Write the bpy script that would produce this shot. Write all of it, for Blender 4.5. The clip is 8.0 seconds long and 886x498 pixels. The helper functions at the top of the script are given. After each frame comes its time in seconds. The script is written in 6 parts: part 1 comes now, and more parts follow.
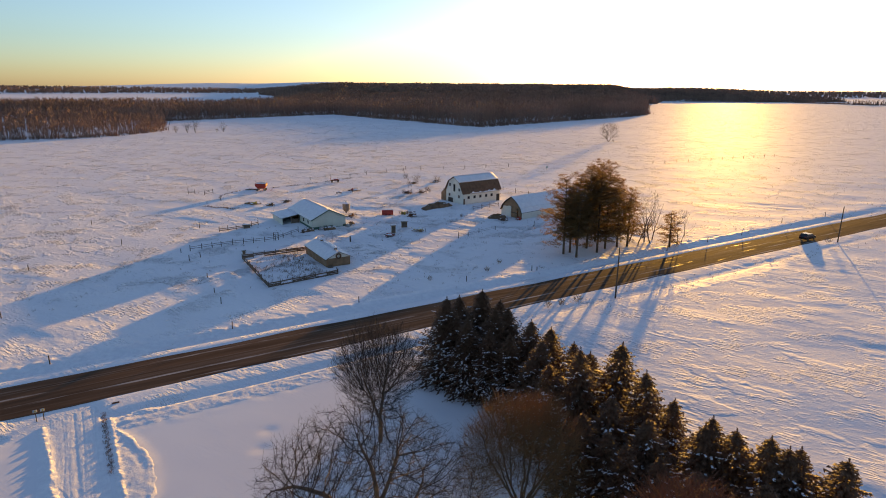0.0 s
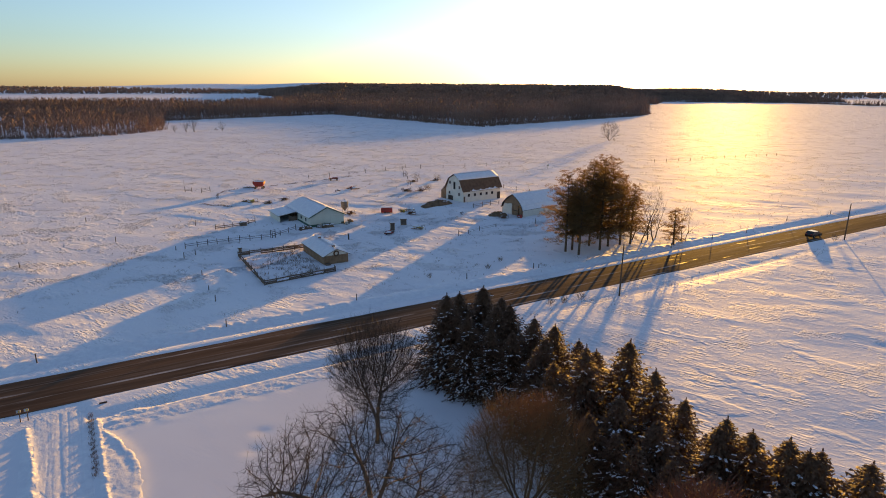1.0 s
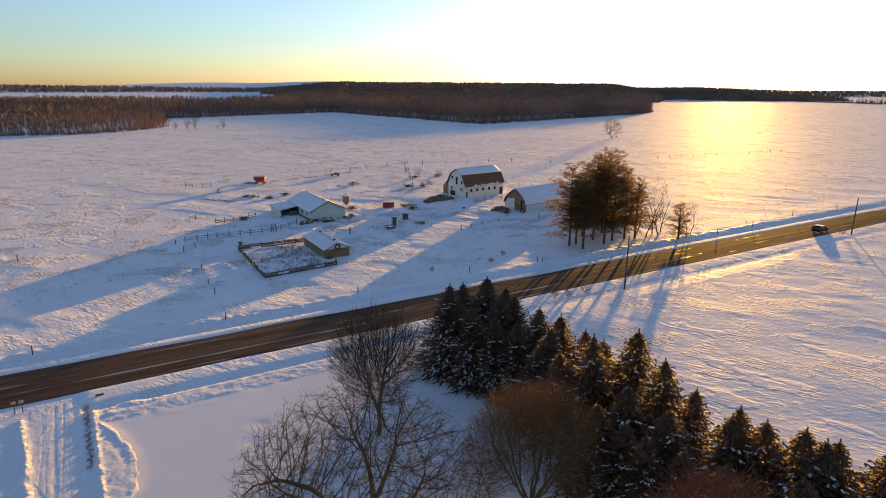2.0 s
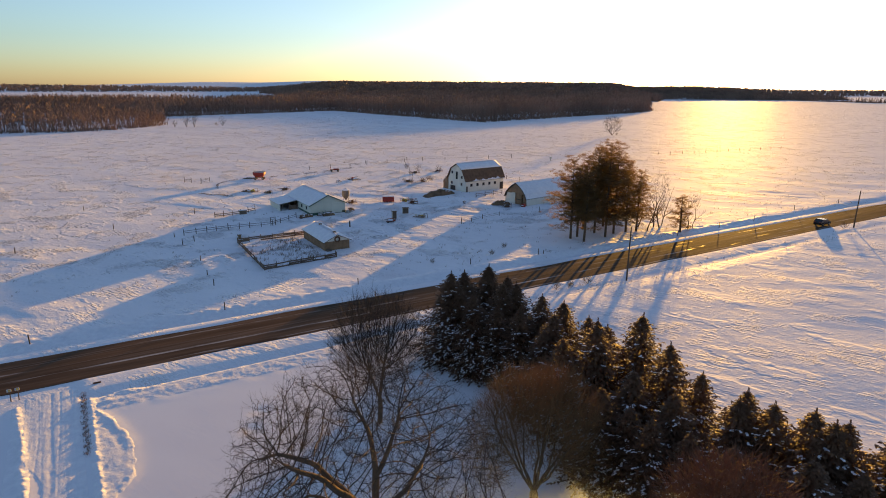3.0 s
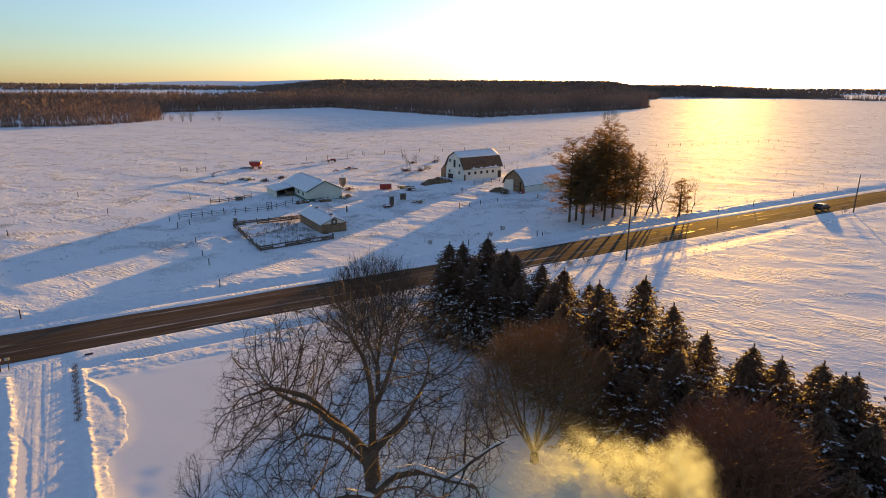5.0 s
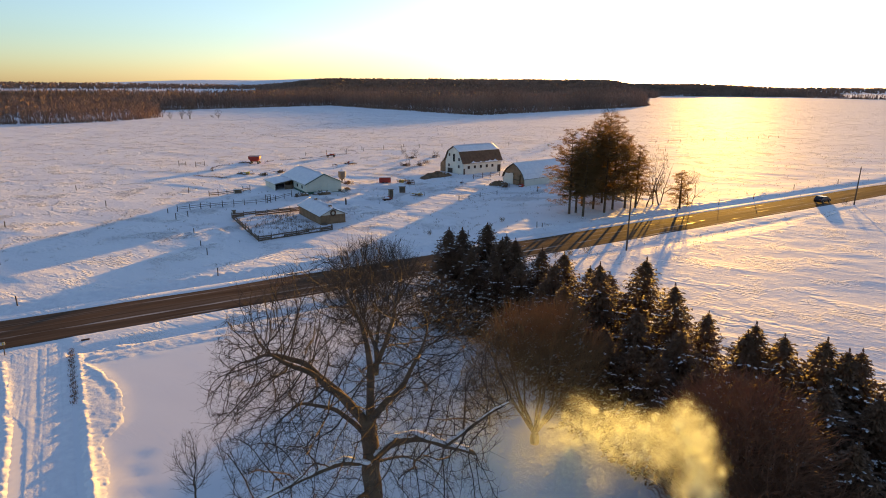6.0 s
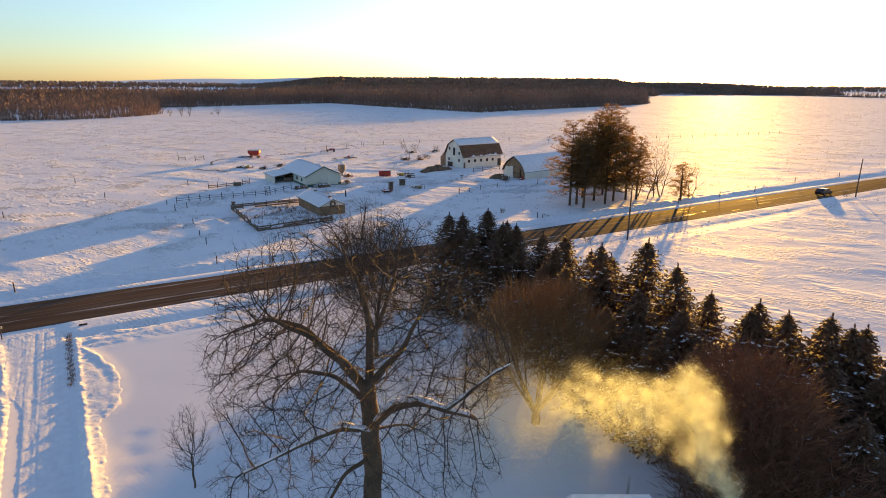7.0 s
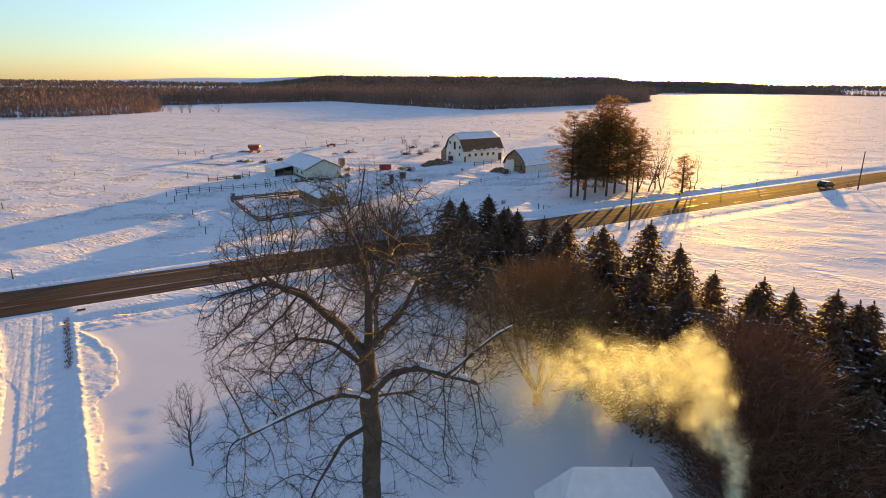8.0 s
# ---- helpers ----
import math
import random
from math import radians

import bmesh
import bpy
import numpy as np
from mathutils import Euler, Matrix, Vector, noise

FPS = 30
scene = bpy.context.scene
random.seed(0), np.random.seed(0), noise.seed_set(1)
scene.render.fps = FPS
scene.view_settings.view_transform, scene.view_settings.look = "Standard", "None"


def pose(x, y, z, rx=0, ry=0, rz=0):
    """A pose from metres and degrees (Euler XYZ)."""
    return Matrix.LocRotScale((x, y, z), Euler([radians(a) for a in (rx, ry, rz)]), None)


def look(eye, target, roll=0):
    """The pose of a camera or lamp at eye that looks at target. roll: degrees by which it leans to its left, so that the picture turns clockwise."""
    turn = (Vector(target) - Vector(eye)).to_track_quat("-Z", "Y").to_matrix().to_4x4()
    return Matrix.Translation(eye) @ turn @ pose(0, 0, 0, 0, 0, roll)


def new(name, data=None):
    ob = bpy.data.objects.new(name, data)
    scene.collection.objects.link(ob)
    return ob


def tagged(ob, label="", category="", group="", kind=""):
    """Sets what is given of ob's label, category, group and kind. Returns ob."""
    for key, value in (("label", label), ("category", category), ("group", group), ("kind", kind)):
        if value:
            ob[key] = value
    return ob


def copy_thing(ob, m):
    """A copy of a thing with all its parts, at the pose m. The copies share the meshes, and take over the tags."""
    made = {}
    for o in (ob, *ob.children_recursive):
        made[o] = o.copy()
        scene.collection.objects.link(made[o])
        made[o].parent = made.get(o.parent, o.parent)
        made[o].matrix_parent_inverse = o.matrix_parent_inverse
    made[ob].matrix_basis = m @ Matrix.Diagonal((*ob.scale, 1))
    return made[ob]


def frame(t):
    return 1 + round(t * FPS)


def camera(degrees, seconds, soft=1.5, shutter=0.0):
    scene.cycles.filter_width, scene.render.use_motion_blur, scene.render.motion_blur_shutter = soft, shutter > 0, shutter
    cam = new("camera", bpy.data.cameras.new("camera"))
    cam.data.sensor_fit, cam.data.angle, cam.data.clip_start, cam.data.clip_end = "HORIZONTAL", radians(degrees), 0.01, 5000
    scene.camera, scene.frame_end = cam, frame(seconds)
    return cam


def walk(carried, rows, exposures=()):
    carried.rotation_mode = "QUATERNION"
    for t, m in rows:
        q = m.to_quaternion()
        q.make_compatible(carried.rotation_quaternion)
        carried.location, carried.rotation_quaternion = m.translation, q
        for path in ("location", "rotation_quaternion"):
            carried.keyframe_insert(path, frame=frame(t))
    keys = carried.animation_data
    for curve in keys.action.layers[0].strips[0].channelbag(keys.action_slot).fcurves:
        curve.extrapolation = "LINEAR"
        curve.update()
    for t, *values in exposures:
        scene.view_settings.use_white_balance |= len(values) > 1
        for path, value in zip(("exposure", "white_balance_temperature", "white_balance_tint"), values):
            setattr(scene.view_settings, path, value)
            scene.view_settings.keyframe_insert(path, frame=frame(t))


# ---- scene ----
cam = camera(73.0, 8.0, soft=1.0)
BALANCE, LATER = (7250, 15), (7600, 15)        # white balance
PATH = [
    (0, (-0.018, 1.972, 36.409), (-0.017, 3.903, 35.886), 0.3),
    (0.5, (0.032, 3.144, 35.683), (0.033, 5.075, 35.161), 0.3),
    (1, (0.016, 4.192, 35.024), (0.017, 6.123, 34.504), 0.3),
    (1.5, (-0.063, 4.864, 34.329), (-0.067, 6.795, 33.807), 0.3),
    (3, (-0.385, 5.643, 31.942), (-0.387, 7.573, 31.418), 0.3),
    (3.5, (-0.441, 5.649, 31.038), (-0.441, 7.579, 30.514), 0.3),
    (4, (-0.418, 5.71, 30.179), (-0.417, 7.64, 29.655), 0.3),
    (4.5, (-0.462, 5.75, 29.294), (-0.458, 7.68, 28.769), 0.3),
    (6, (-0.423, 5.838, 26.778), (-0.415, 7.767, 26.25), 0.3),
    (6.5, (-0.414, 5.836, 25.95), (-0.406, 7.765, 25.42), 0.3),
    (7, (-0.438, 5.855, 25.135), (-0.43, 7.783, 24.604), 0.3),
    (7.5, (-0.448, 5.895, 24.347), (-0.442, 7.823, 23.815), 0.3),
    (8, (-0.418, 5.9, 23.522), (-0.412, 7.827, 22.989), 0.3),
]
walk(cam, [(t, look(eye, target, roll)) for t, eye, target, roll in PATH],
     exposures=[(0.0, 1.38, *BALANCE), (4.5, 1.4, *BALANCE), (6.5, 1.66, *LATER), (8.0, 1.76, *LATER)])


# ---- light ----
SUN_AZ, SUN_EL = radians(24.8), radians(3.5)      # azimuth from +y towards +x
SUN_DIR = Vector((math.sin(SUN_AZ) * math.cos(SUN_EL), math.cos(SUN_AZ) * math.cos(SUN_EL), math.sin(SUN_EL)))
world = bpy.data.worlds.new("winter_sky")
scene.world = world
world.use_nodes = True
wn = world.node_tree
sky = wn.nodes.new("ShaderNodeTexSky")
sky.sky_type = "NISHITA"
sky.sun_disc = False
sky.sun_elevation, sky.sun_rotation = SUN_EL, SUN_AZ
sky.altitude, sky.air_density, sky.dust_density, sky.ozone_density = 200, 0.9, 0.6, 3.6
pale = wn.nodes.new("ShaderNodeHueSaturation")          # thin high haze takes some colour out of the whole sky
pale.inputs["Saturation"].default_value = 0.84
wn.links.new(sky.outputs[0], pale.inputs["Color"])
wn.links.new(pale.outputs[0], wn.nodes["Background"].inputs[0])
wn.nodes["Background"].inputs[1].default_value = 0.15
sun = new("sun", bpy.data.lights.new("sun", "SUN"))
sun.data.energy, sun.data.angle, sun.data.color = 4.4, radians(0.6), (1.0, 0.54, 0.09)
sun.matrix_world = look((0, 0, 300), Vector((0, 0, 300)) - SUN_DIR)


# ---- materials ----
class Mat:
    """Small node builder round one Principled material."""

    def __init__(self, name, color, rough=0.7, metal=0.0, spec=0.3):
        self.m = bpy.data.materials.new(name)
        self.m.use_nodes = True
        self.t = self.m.node_tree
        self.b = self.t.nodes["Principled BSDF"]
        self.set("Base Color", (*color, 1)), self.set("Roughness", rough), self.set("Metallic", metal)
        self.set("Specular IOR Level", spec)
        self.color = color

    def set(self, key, value):
        self.b.inputs[key].default_value = value

    def node(self, kind, **inputs):
        n = self.t.nodes.new(kind)
        for k, v in inputs.items():
            n.inputs[k.replace("_", " ")].default_value = v
        return n

    def link(self, a, b):
        self.t.links.new(a, b)

    def coords(self, scale=(1, 1, 1), turn=0.0, which="Object"):
        c = self.t.nodes.new("ShaderNodeTexCoord")
        m = self.node("ShaderNodeMapping", Scale=scale, Rotation=(0, 0, radians(turn)))
        self.link(c.outputs[which], m.inputs[0])
        return m.outputs[0]

    def drifted(self, stretch, turn):
        """Coordinates drawn out along a direction."""
        m = self.node("ShaderNodeMapping", Scale=(stretch, 1, 1), Rotation=(0, 0, radians(turn)))
        m.vector_type = "TEXTURE"
        self.link(self.t.nodes.new("ShaderNodeTexCoord").outputs["Object"], m.inputs[0])
        return m.outputs[0]

    def noise(self, scale, detail=4.0, at=None, rough=0.6):
        n = self.node("ShaderNodeTexNoise", Scale=scale, Detail=detail, Roughness=rough)
        self.link(at or self.coords(), n.inputs["Vector"])
        return n.outputs["Fac"]

    def ramp(self, fac, *stops):
        n = self.t.nodes.new("ShaderNodeValToRGB")
        while len(n.color_ramp.elements) < len(stops):
            n.color_ramp.elements.new(0.5)
        for e, (p, c) in zip(n.color_ramp.elements, stops):
            e.position, e.color = p, ((*c, 1) if isinstance(c, tuple) else (c, c, c, 1))
        self.link(fac, n.inputs[0])
        return n.outputs[0]

    def mix(self, fac, a, b):
        n = self.t.nodes.new("ShaderNodeMix")
        n.data_type = "RGBA"
        for v, i in ((fac, 0), (a, 6), (b, 7)):
            if isinstance(v, (tuple, float)):
                n.inputs[i].default_value = (*v, 1) if isinstance(v, tuple) else v
            else:
                self.link(v, n.inputs[i])
        return n.outputs[2]

    def base(self, out):
        self.link(out, self.b.inputs["Base Color"])
        return self

    def bump(self, height, strength=0.5, distance=0.05):
        n = self.node("ShaderNodeBump", Strength=strength, Distance=distance)
        old = self.b.inputs["Normal"].links
        if old:
            self.link(old[0].from_socket, n.inputs["Normal"])
        self.link(height, n.inputs["Height"])
        self.link(n.outputs[0], self.b.inputs["Normal"])
        return self


def varied(name, color, rough=0.7, metal=0.0, spec=0.3, amount=0.35, scale=3.0, grain=(1, 1, 1), bump=0.3, depth=0.02):
    """A surface with stains at one scale and grain at another."""
    m = Mat(name, color, rough, metal, spec)
    dark = tuple(c * (1 - amount) for c in color)
    light = tuple(min(0.9, c * (1 + amount * 0.7)) for c in color)
    big = m.noise(scale * 0.35, 3)
    fine = m.noise(scale * 4, 5, m.coords(grain))
    c1 = m.mix(m.ramp(big, (0.35, 0.0), (0.65, 1.0)), dark, light)
    c2 = m.mix(m.ramp(fine, (0.3, 0.0), (0.7, 0.6)), c1, color)
    m.base(c2)
    if bump:
        m.bump(fine, bump, depth)
    return m.m


def thin_leaf(material, color, share):
    """Lets some light through thin needles."""
    t = material.node_tree
    through_it, mix = t.nodes.new("ShaderNodeBsdfTranslucent"), t.nodes.new("ShaderNodeMixShader")
    through_it.inputs["Color"].default_value = (*color, 1)
    mix.inputs[0].default_value = share
    t.links.new(t.nodes["Principled BSDF"].outputs[0], mix.inputs[1])
    t.links.new(through_it.outputs[0], mix.inputs[2])
    t.links.new(mix.outputs[0], t.nodes["Material Output"].inputs[0])
    return material


def snow_field():
    m = Mat("snow_field", (0.82, 0.83, 0.86), 0.74, spec=0.014)
    wide = m.noise(0.05, 4, m.drifted(2.5, -25))
    streak = m.noise(0.42, 5, m.drifted(2.2, -34), 0.62)
    bare = m.ramp(m.noise(0.045, 3, m.drifted(1.6, -30)), (0.44, 0.08), (0.62, 1.0))
    worn = m.node("ShaderNodeMath")
    worn.operation = "MULTIPLY"
    m.link(bare, worn.inputs[0]), m.link(streak, worn.inputs[1])
    streak = worn.outputs[0]
    gusts = m.ramp(m.noise(0.13, 4), (0.52, 0.0), (0.60, 1.0))
    lines = m.ramp(m.noise(2.5, 3, m.drifted(4.0, -36), 0.5), (0.44, 0.0), (0.60, 1.0))
    ripple = m.node("ShaderNodeMath")
    ripple.operation = "MULTIPLY"
    m.link(gusts, ripple.inputs[0]), m.link(lines, ripple.inputs[1])
    ripple = ripple.outputs[0]
    crust = m.ramp(m.noise(0.17, 4, m.drifted(1.7, -36), 0.55), (0.56, 0.0), (0.62, 1.0))
    fine = m.noise(3.2, 5, m.drifted(1.5, -20), 0.6)
    lump = m.ramp(m.noise(1.1, 4, m.drifted(1.5, -22), 0.62), (0.5, 0.0), (0.72, 1.0))
    stub = m.noise(2.2, 5, m.drifted(2.0, -25), 0.75)
    clean = m.mix(m.ramp(wide, (0.35, 0.0), (0.65, 1.0)), (0.78, 0.79, 0.83), (0.86, 0.87, 0.89))
    dirty = m.mix(m.ramp(stub, (0.66, 0.0), (0.80, 0.45)), clean, (0.42, 0.34, 0.27))
    m.base(dirty)
    wind = m.node("ShaderNodeAttribute")
    wind.attribute_name = "wind"
    for height, strength, depth in ((streak, 0.8, 0.26), (crust, 0.8, 0.13), (ripple, 1.0, 0.20), (lump, 0.5, 0.08), (fine, 0.4, 0.06)):
        m.bump(height, strength, depth)
        k = m.node("ShaderNodeMath")
        k.operation = "MULTIPLY"
        k.inputs[1].default_value = strength
        m.link(wind.outputs["Fac"], k.inputs[0])
        m.link(k.outputs[0], m.b.inputs["Normal"].links[0].from_node.inputs["Strength"])
    return m.m


def snow_clean(name="snow", lump=6.0, depth=0.05):
    m = Mat(name, (0.84, 0.85, 0.88), 0.65, spec=0.12)
    m.base(m.mix(m.ramp(m.noise(1.2, 4), (0.35, 0.0), (0.7, 1.0)), (0.76, 0.77, 0.81), (0.87, 0.88, 0.9)))
    m.bump(m.noise(lump, 5), 0.5, depth)
    return m.m


def road_surface():
    # x runs along the road, y across it: wheel tracks bare and wet, thin lines of packed snow between them
    m = Mat("winter_asphalt", (0.06, 0.052, 0.046), 0.6, spec=0.007)
    across = m.t.nodes.new("ShaderNodeSeparateXYZ")
    m.link(m.t.nodes.new("ShaderNodeTexCoord").outputs["Object"], across.inputs[0])
    wob = m.noise(0.05, 3, m.coords((1, 0.2, 1)))
    add = m.node("ShaderNodeMath")
    add.operation = "ADD"
    m.link(across.outputs[1], add.inputs[0])
    m.link(wob, add.inputs[1])
    wave = m.node("ShaderNodeMath")
    wave.operation = "PINGPONG"
    wave.inputs[1].default_value = 1.15
    m.link(add.outputs[0], wave.inputs[0])
    lines = m.ramp(wave.outputs[0], (0.0, 0.0), (0.9, 0.0), (1.0, 1.0))
    patch = m.noise(0.35, 5, m.coords((0.12, 1.0, 1)), 0.7)
    gate = m.ramp(patch, (0.5, 0.0), (0.62, 1.0))
    snowy = m.node("ShaderNodeMath")
    snowy.operation = "MULTIPLY"
    m.link(lines, snowy.inputs[0]), m.link(gate, snowy.inputs[1])
    grit = m.noise(9, 5)
    salt = m.noise(0.9, 5, m.coords((0.08, 1, 1)))
    dry = m.mix(m.ramp(salt, (0.35, 0.0), (0.7, 1.0)), (0.076, 0.049, 0.033), (0.15, 0.098, 0.066))
    rough = m.ramp(salt, (0.31, 0.30), (0.38, 0.82))
    m.link(rough, m.b.inputs["Roughness"])
    lanes = m.noise(2.2, 4, m.coords((0.012, 1, 1)), 0.7)
    dry = m.mix(m.ramp(lanes, (0.54, 0.0), (0.72, 0.4)), dry, (0.30, 0.26, 0.23))
    m.base(m.mix(snowy.outputs[0], dry, (0.42, 0.39, 0.37)))
    m.bump(grit, 0.4, 0.02)
    return m.m


SNOW_FIELD = snow_field()
SNOW = snow_clean("roof_snow")
TREE_SNOW = snow_clean("tree_snow", 9.0, 0.04)
ROAD = road_surface()
WHITE_SIDING = varied("white_siding", (0.70, 0.67, 0.58), 0.6, amount=0.12, scale=1.2, grain=(6, 6, 0.4))
CREAM_STEEL = varied("cream_steel", (0.62, 0.62, 0.52), 0.45, amount=0.1, scale=1.0, grain=(8, 8, 0.3))
GREEN_TRIM = varied("green_trim", (0.05, 0.11, 0.08), 0.5, amount=0.2)
BROWN_SHINGLE = varied("brown_shingle", (0.15, 0.09, 0.056), 0.85, amount=0.35, scale=2.5, grain=(1, 1, 5))
DARK_FASCIA = varied("dark_fascia", (0.055, 0.042, 0.034), 0.7)
DARK = varied("dark_interior", (0.03, 0.026, 0.022), 0.8)
GLASS_DARK = Mat("window_glass", (0.02, 0.022, 0.026), 0.08, spec=0.6).m
OLD_WOOD = varied("weathered_wood", (0.15, 0.105, 0.075), 0.85, amount=0.4, scale=2.0, grain=(0.6, 6, 6))
SHED_WOOD = varied("shed_wood", (0.27, 0.165, 0.095), 0.8, amount=0.3, scale=2.0, grain=(5, 5, 0.5))
POLE_WOOD = varied("pole_wood", (0.10, 0.07, 0.05), 0.85, amount=0.35, scale=3, grain=(6, 6, 0.5))
POST_WOOD = varied("post_wood", (0.09, 0.068, 0.052), 0.85, amount=0.35, scale=4, grain=(6, 6, 0.5))
BARN_RED = varied("red_paint", (0.40, 0.05, 0.035), 0.6, amount=0.35, scale=2)
RUST = varied("rusted_steel", (0.13, 0.06, 0.035), 0.8, metal=0.2, amount=0.45, scale=3)
STEEL = varied("galvanized_steel", (0.42, 0.43, 0.42), 0.4, metal=0.8, amount=0.2, scale=3)
TYRE = varied("tyre_rubber", (0.02, 0.02, 0.02), 0.8)
BRUSH_EARTH = varied("frozen_earth", (0.19, 0.12, 0.072), 0.95, amount=0.45, scale=3, bump=0.8, depth=0.1)
YELLOW = varied("yellow_paint", (0.55, 0.38, 0.06), 0.5, amount=0.2)
NEEDLES = thin_leaf(varied("spruce_needles", (0.15, 0.078, 0.042), 0.7, amount=0.45, scale=1.2, bump=0), (0.12, 0.07, 0.03), 0.06)
PINE_NEEDLES = thin_leaf(varied("pine_needles", (0.16, 0.11, 0.055), 0.7, amount=0.4, scale=0.8, bump=0), (0.36, 0.225, 0.08), 0.55)
BIN_STEEL = varied("weathered_zinc", (0.17, 0.155, 0.14), 0.6, amount=0.3, scale=2, bump=0.1)
BARK = varied("grey_bark", (0.13, 0.088, 0.055), 0.9, amount=0.4, scale=4, grain=(3, 3, 0.5), bump=0.8, depth=0.04)
TWIG = varied("brown_twigs", (0.065, 0.046, 0.034), 0.85, amount=0.3, scale=2, bump=0)
ORANGE_TWIG = varied("willow_twigs", (0.22, 0.12, 0.052), 0.8, amount=0.3, scale=1, bump=0)
RED_TWIG = varied("russet_twigs", (0.16, 0.074, 0.042), 0.85, amount=0.3, scale=1, bump=0)
WOODS = varied("bare_woods", (0.26, 0.165, 0.12), 0.9, amount=0.45, scale=0.06, bump=0)
WEED = varied("dry_weed", (0.22, 0.15, 0.09), 0.9, amount=0.4, scale=1.5, bump=0)
CAR_PAINT = varied("dark_car_paint", (0.03, 0.028, 0.03), 0.25, metal=0.3, spec=0.6, amount=0.2)


# ---- mesh helpers ----
class Mesh:
    """Collects vertices and faces for one part."""

    def __init__(self):
        self.v, self.f = [], []

    def add(self, verts, faces):
        n = len(self.v)
        self.v.extend(tuple(p) for p in verts)
        self.f.extend(tuple(i + n for i in face) for face in faces)
        return self

    def box(self, x0, y0, z0, x1, y1, z1):
        return self.add([(x0, y0, z0), (x1, y0, z0), (x1, y1, z0), (x0, y1, z0), (x0, y0, z1), (x1, y0, z1), (x1, y1, z1), (x0, y1, z1)],
                        [(0, 3, 2, 1), (4, 5, 6, 7), (0, 1, 5, 4), (1, 2, 6, 5), (2, 3, 7, 6), (3, 0, 4, 7)])

    def prism(self, outline, a, b, axis="x"):
        """An outline of (u, z) drawn out from a to b along an axis."""
        n = len(outline)
        put = (lambda t, u, z: (t, u, z)) if axis == "x" else (lambda t, u, z: (u, t, z))
        verts = [put(a, u, z) for u, z in outline] + [put(b, u, z) for u, z in outline]
        faces = [tuple(range(n)), tuple(range(2 * n - 1, n - 1, -1))]
        faces += [(i, i + n, (i + 1) % n + n, (i + 1) % n) for i in range(n)]
        return self.add(verts, faces)

    def tube(self, points, radii, sides=5, cap=True):
        pts = [Vector(p) for p in points]
        side = None
        rings = []
        for i, p in enumerate(pts):
            d = (pts[min(i + 1, len(pts) - 1)] - pts[max(i - 1, 0)]).normalized()
            if side is None:
                side = d.cross(Vector((0.3, 0.9, 0.31)))
            side = (side - d * side.dot(d))
            side = side.normalized() if side.length > 1e-5 else d.orthogonal().normalized()
            up = d.cross(side)
            r = radii[i]
            rings.append([p + (side * math.cos(a) + up * math.sin(a)) * r for a in (2 * math.pi * k / sides for k in range(sides))])
        verts = [q for ring in rings for q in ring]
        faces = []
        for i in range(len(pts) - 1):
            for k in range(sides):
                faces.append((i * sides + k, i * sides + (k + 1) % sides, (i + 1) * sides + (k + 1) % sides, (i + 1) * sides + k))
        if cap:
            faces.append(tuple(range(sides - 1, -1, -1)))
            faces.append(tuple((len(pts) - 1) * sides + k for k in range(sides)))
        return self.add(verts, faces)

    def blob(self, c, r, rng, squash=0.6, rough=0.25, sides=6):
        """A lumpy low-poly pad."""
        cx, cy, cz = c
        verts = [(cx, cy, cz + r * squash)]
        for k, (h, w) in enumerate(((0.55, 0.75), (0.0, 1.0))):
            for i in range(sides):
                a = 2 * math.pi * (i + 0.5 * k) / sides
                q = r * w * (1 + rng.uniform(-rough, rough))
                verts.append((cx + math.cos(a) * q, cy + math.sin(a) * q, cz + h * r * squash * (1 + rng.uniform(-rough, rough))))
        faces = [(0, 1 + i, 1 + (i + 1) % sides) for i in range(sides)]
        faces += [(1 + i, 1 + sides + i, 1 + sides + (i + 1) % sides, 1 + (i + 1) % sides) for i in range(sides)]
        faces.append(tuple(range(2 * sides, sides, -1)))
        return self.add(verts, faces)

    def data(self, name, material, smooth=False):
        me = bpy.data.meshes.new(name)
        me.from_pydata(self.v, [], self.f)
        me.materials.append(material)
        if smooth:
            me.polygons.foreach_set("use_smooth", [True] * len(me.polygons))
        me.update()
        return me


def part(name, mesh, material, parent, label="", smooth=False):
    ob = new(name, mesh.data(name, material, smooth))
    ob.parent = parent
    return tagged(ob, label)


def thing(name, label, category, x=0.0, y=0.0, z=0.0, turn=0.0, group="", kind=""):
    ob = new(name)
    ob.empty_display_size = 0.3
    ob.matrix_basis = pose(x, y, z, 0, 0, turn)
    return tagged(ob, label, category, group, kind)


def array_mesh(name, verts, faces, material, smooth=False):
    me = bpy.data.meshes.new(name)
    verts, faces = np.asarray(verts, np.float32), np.asarray(faces, np.int32)
    n = faces.shape[1]
    me.vertices.add(len(verts)), me.loops.add(faces.size), me.polygons.add(len(faces))
    me.vertices.foreach_set("co", verts.ravel())
    me.loops.foreach_set("vertex_index", faces.ravel())
    me.polygons.foreach_set("loop_start", np.arange(0, faces.size, n, dtype=np.int32))
    me.polygons.foreach_set("loop_total", np.full(len(faces), n, np.int32))
    if smooth:
        me.polygons.foreach_set("use_smooth", np.ones(len(faces), bool))
    me.update(calc_edges=True)
    me.validate()
    me.materials.append(material)
    return me


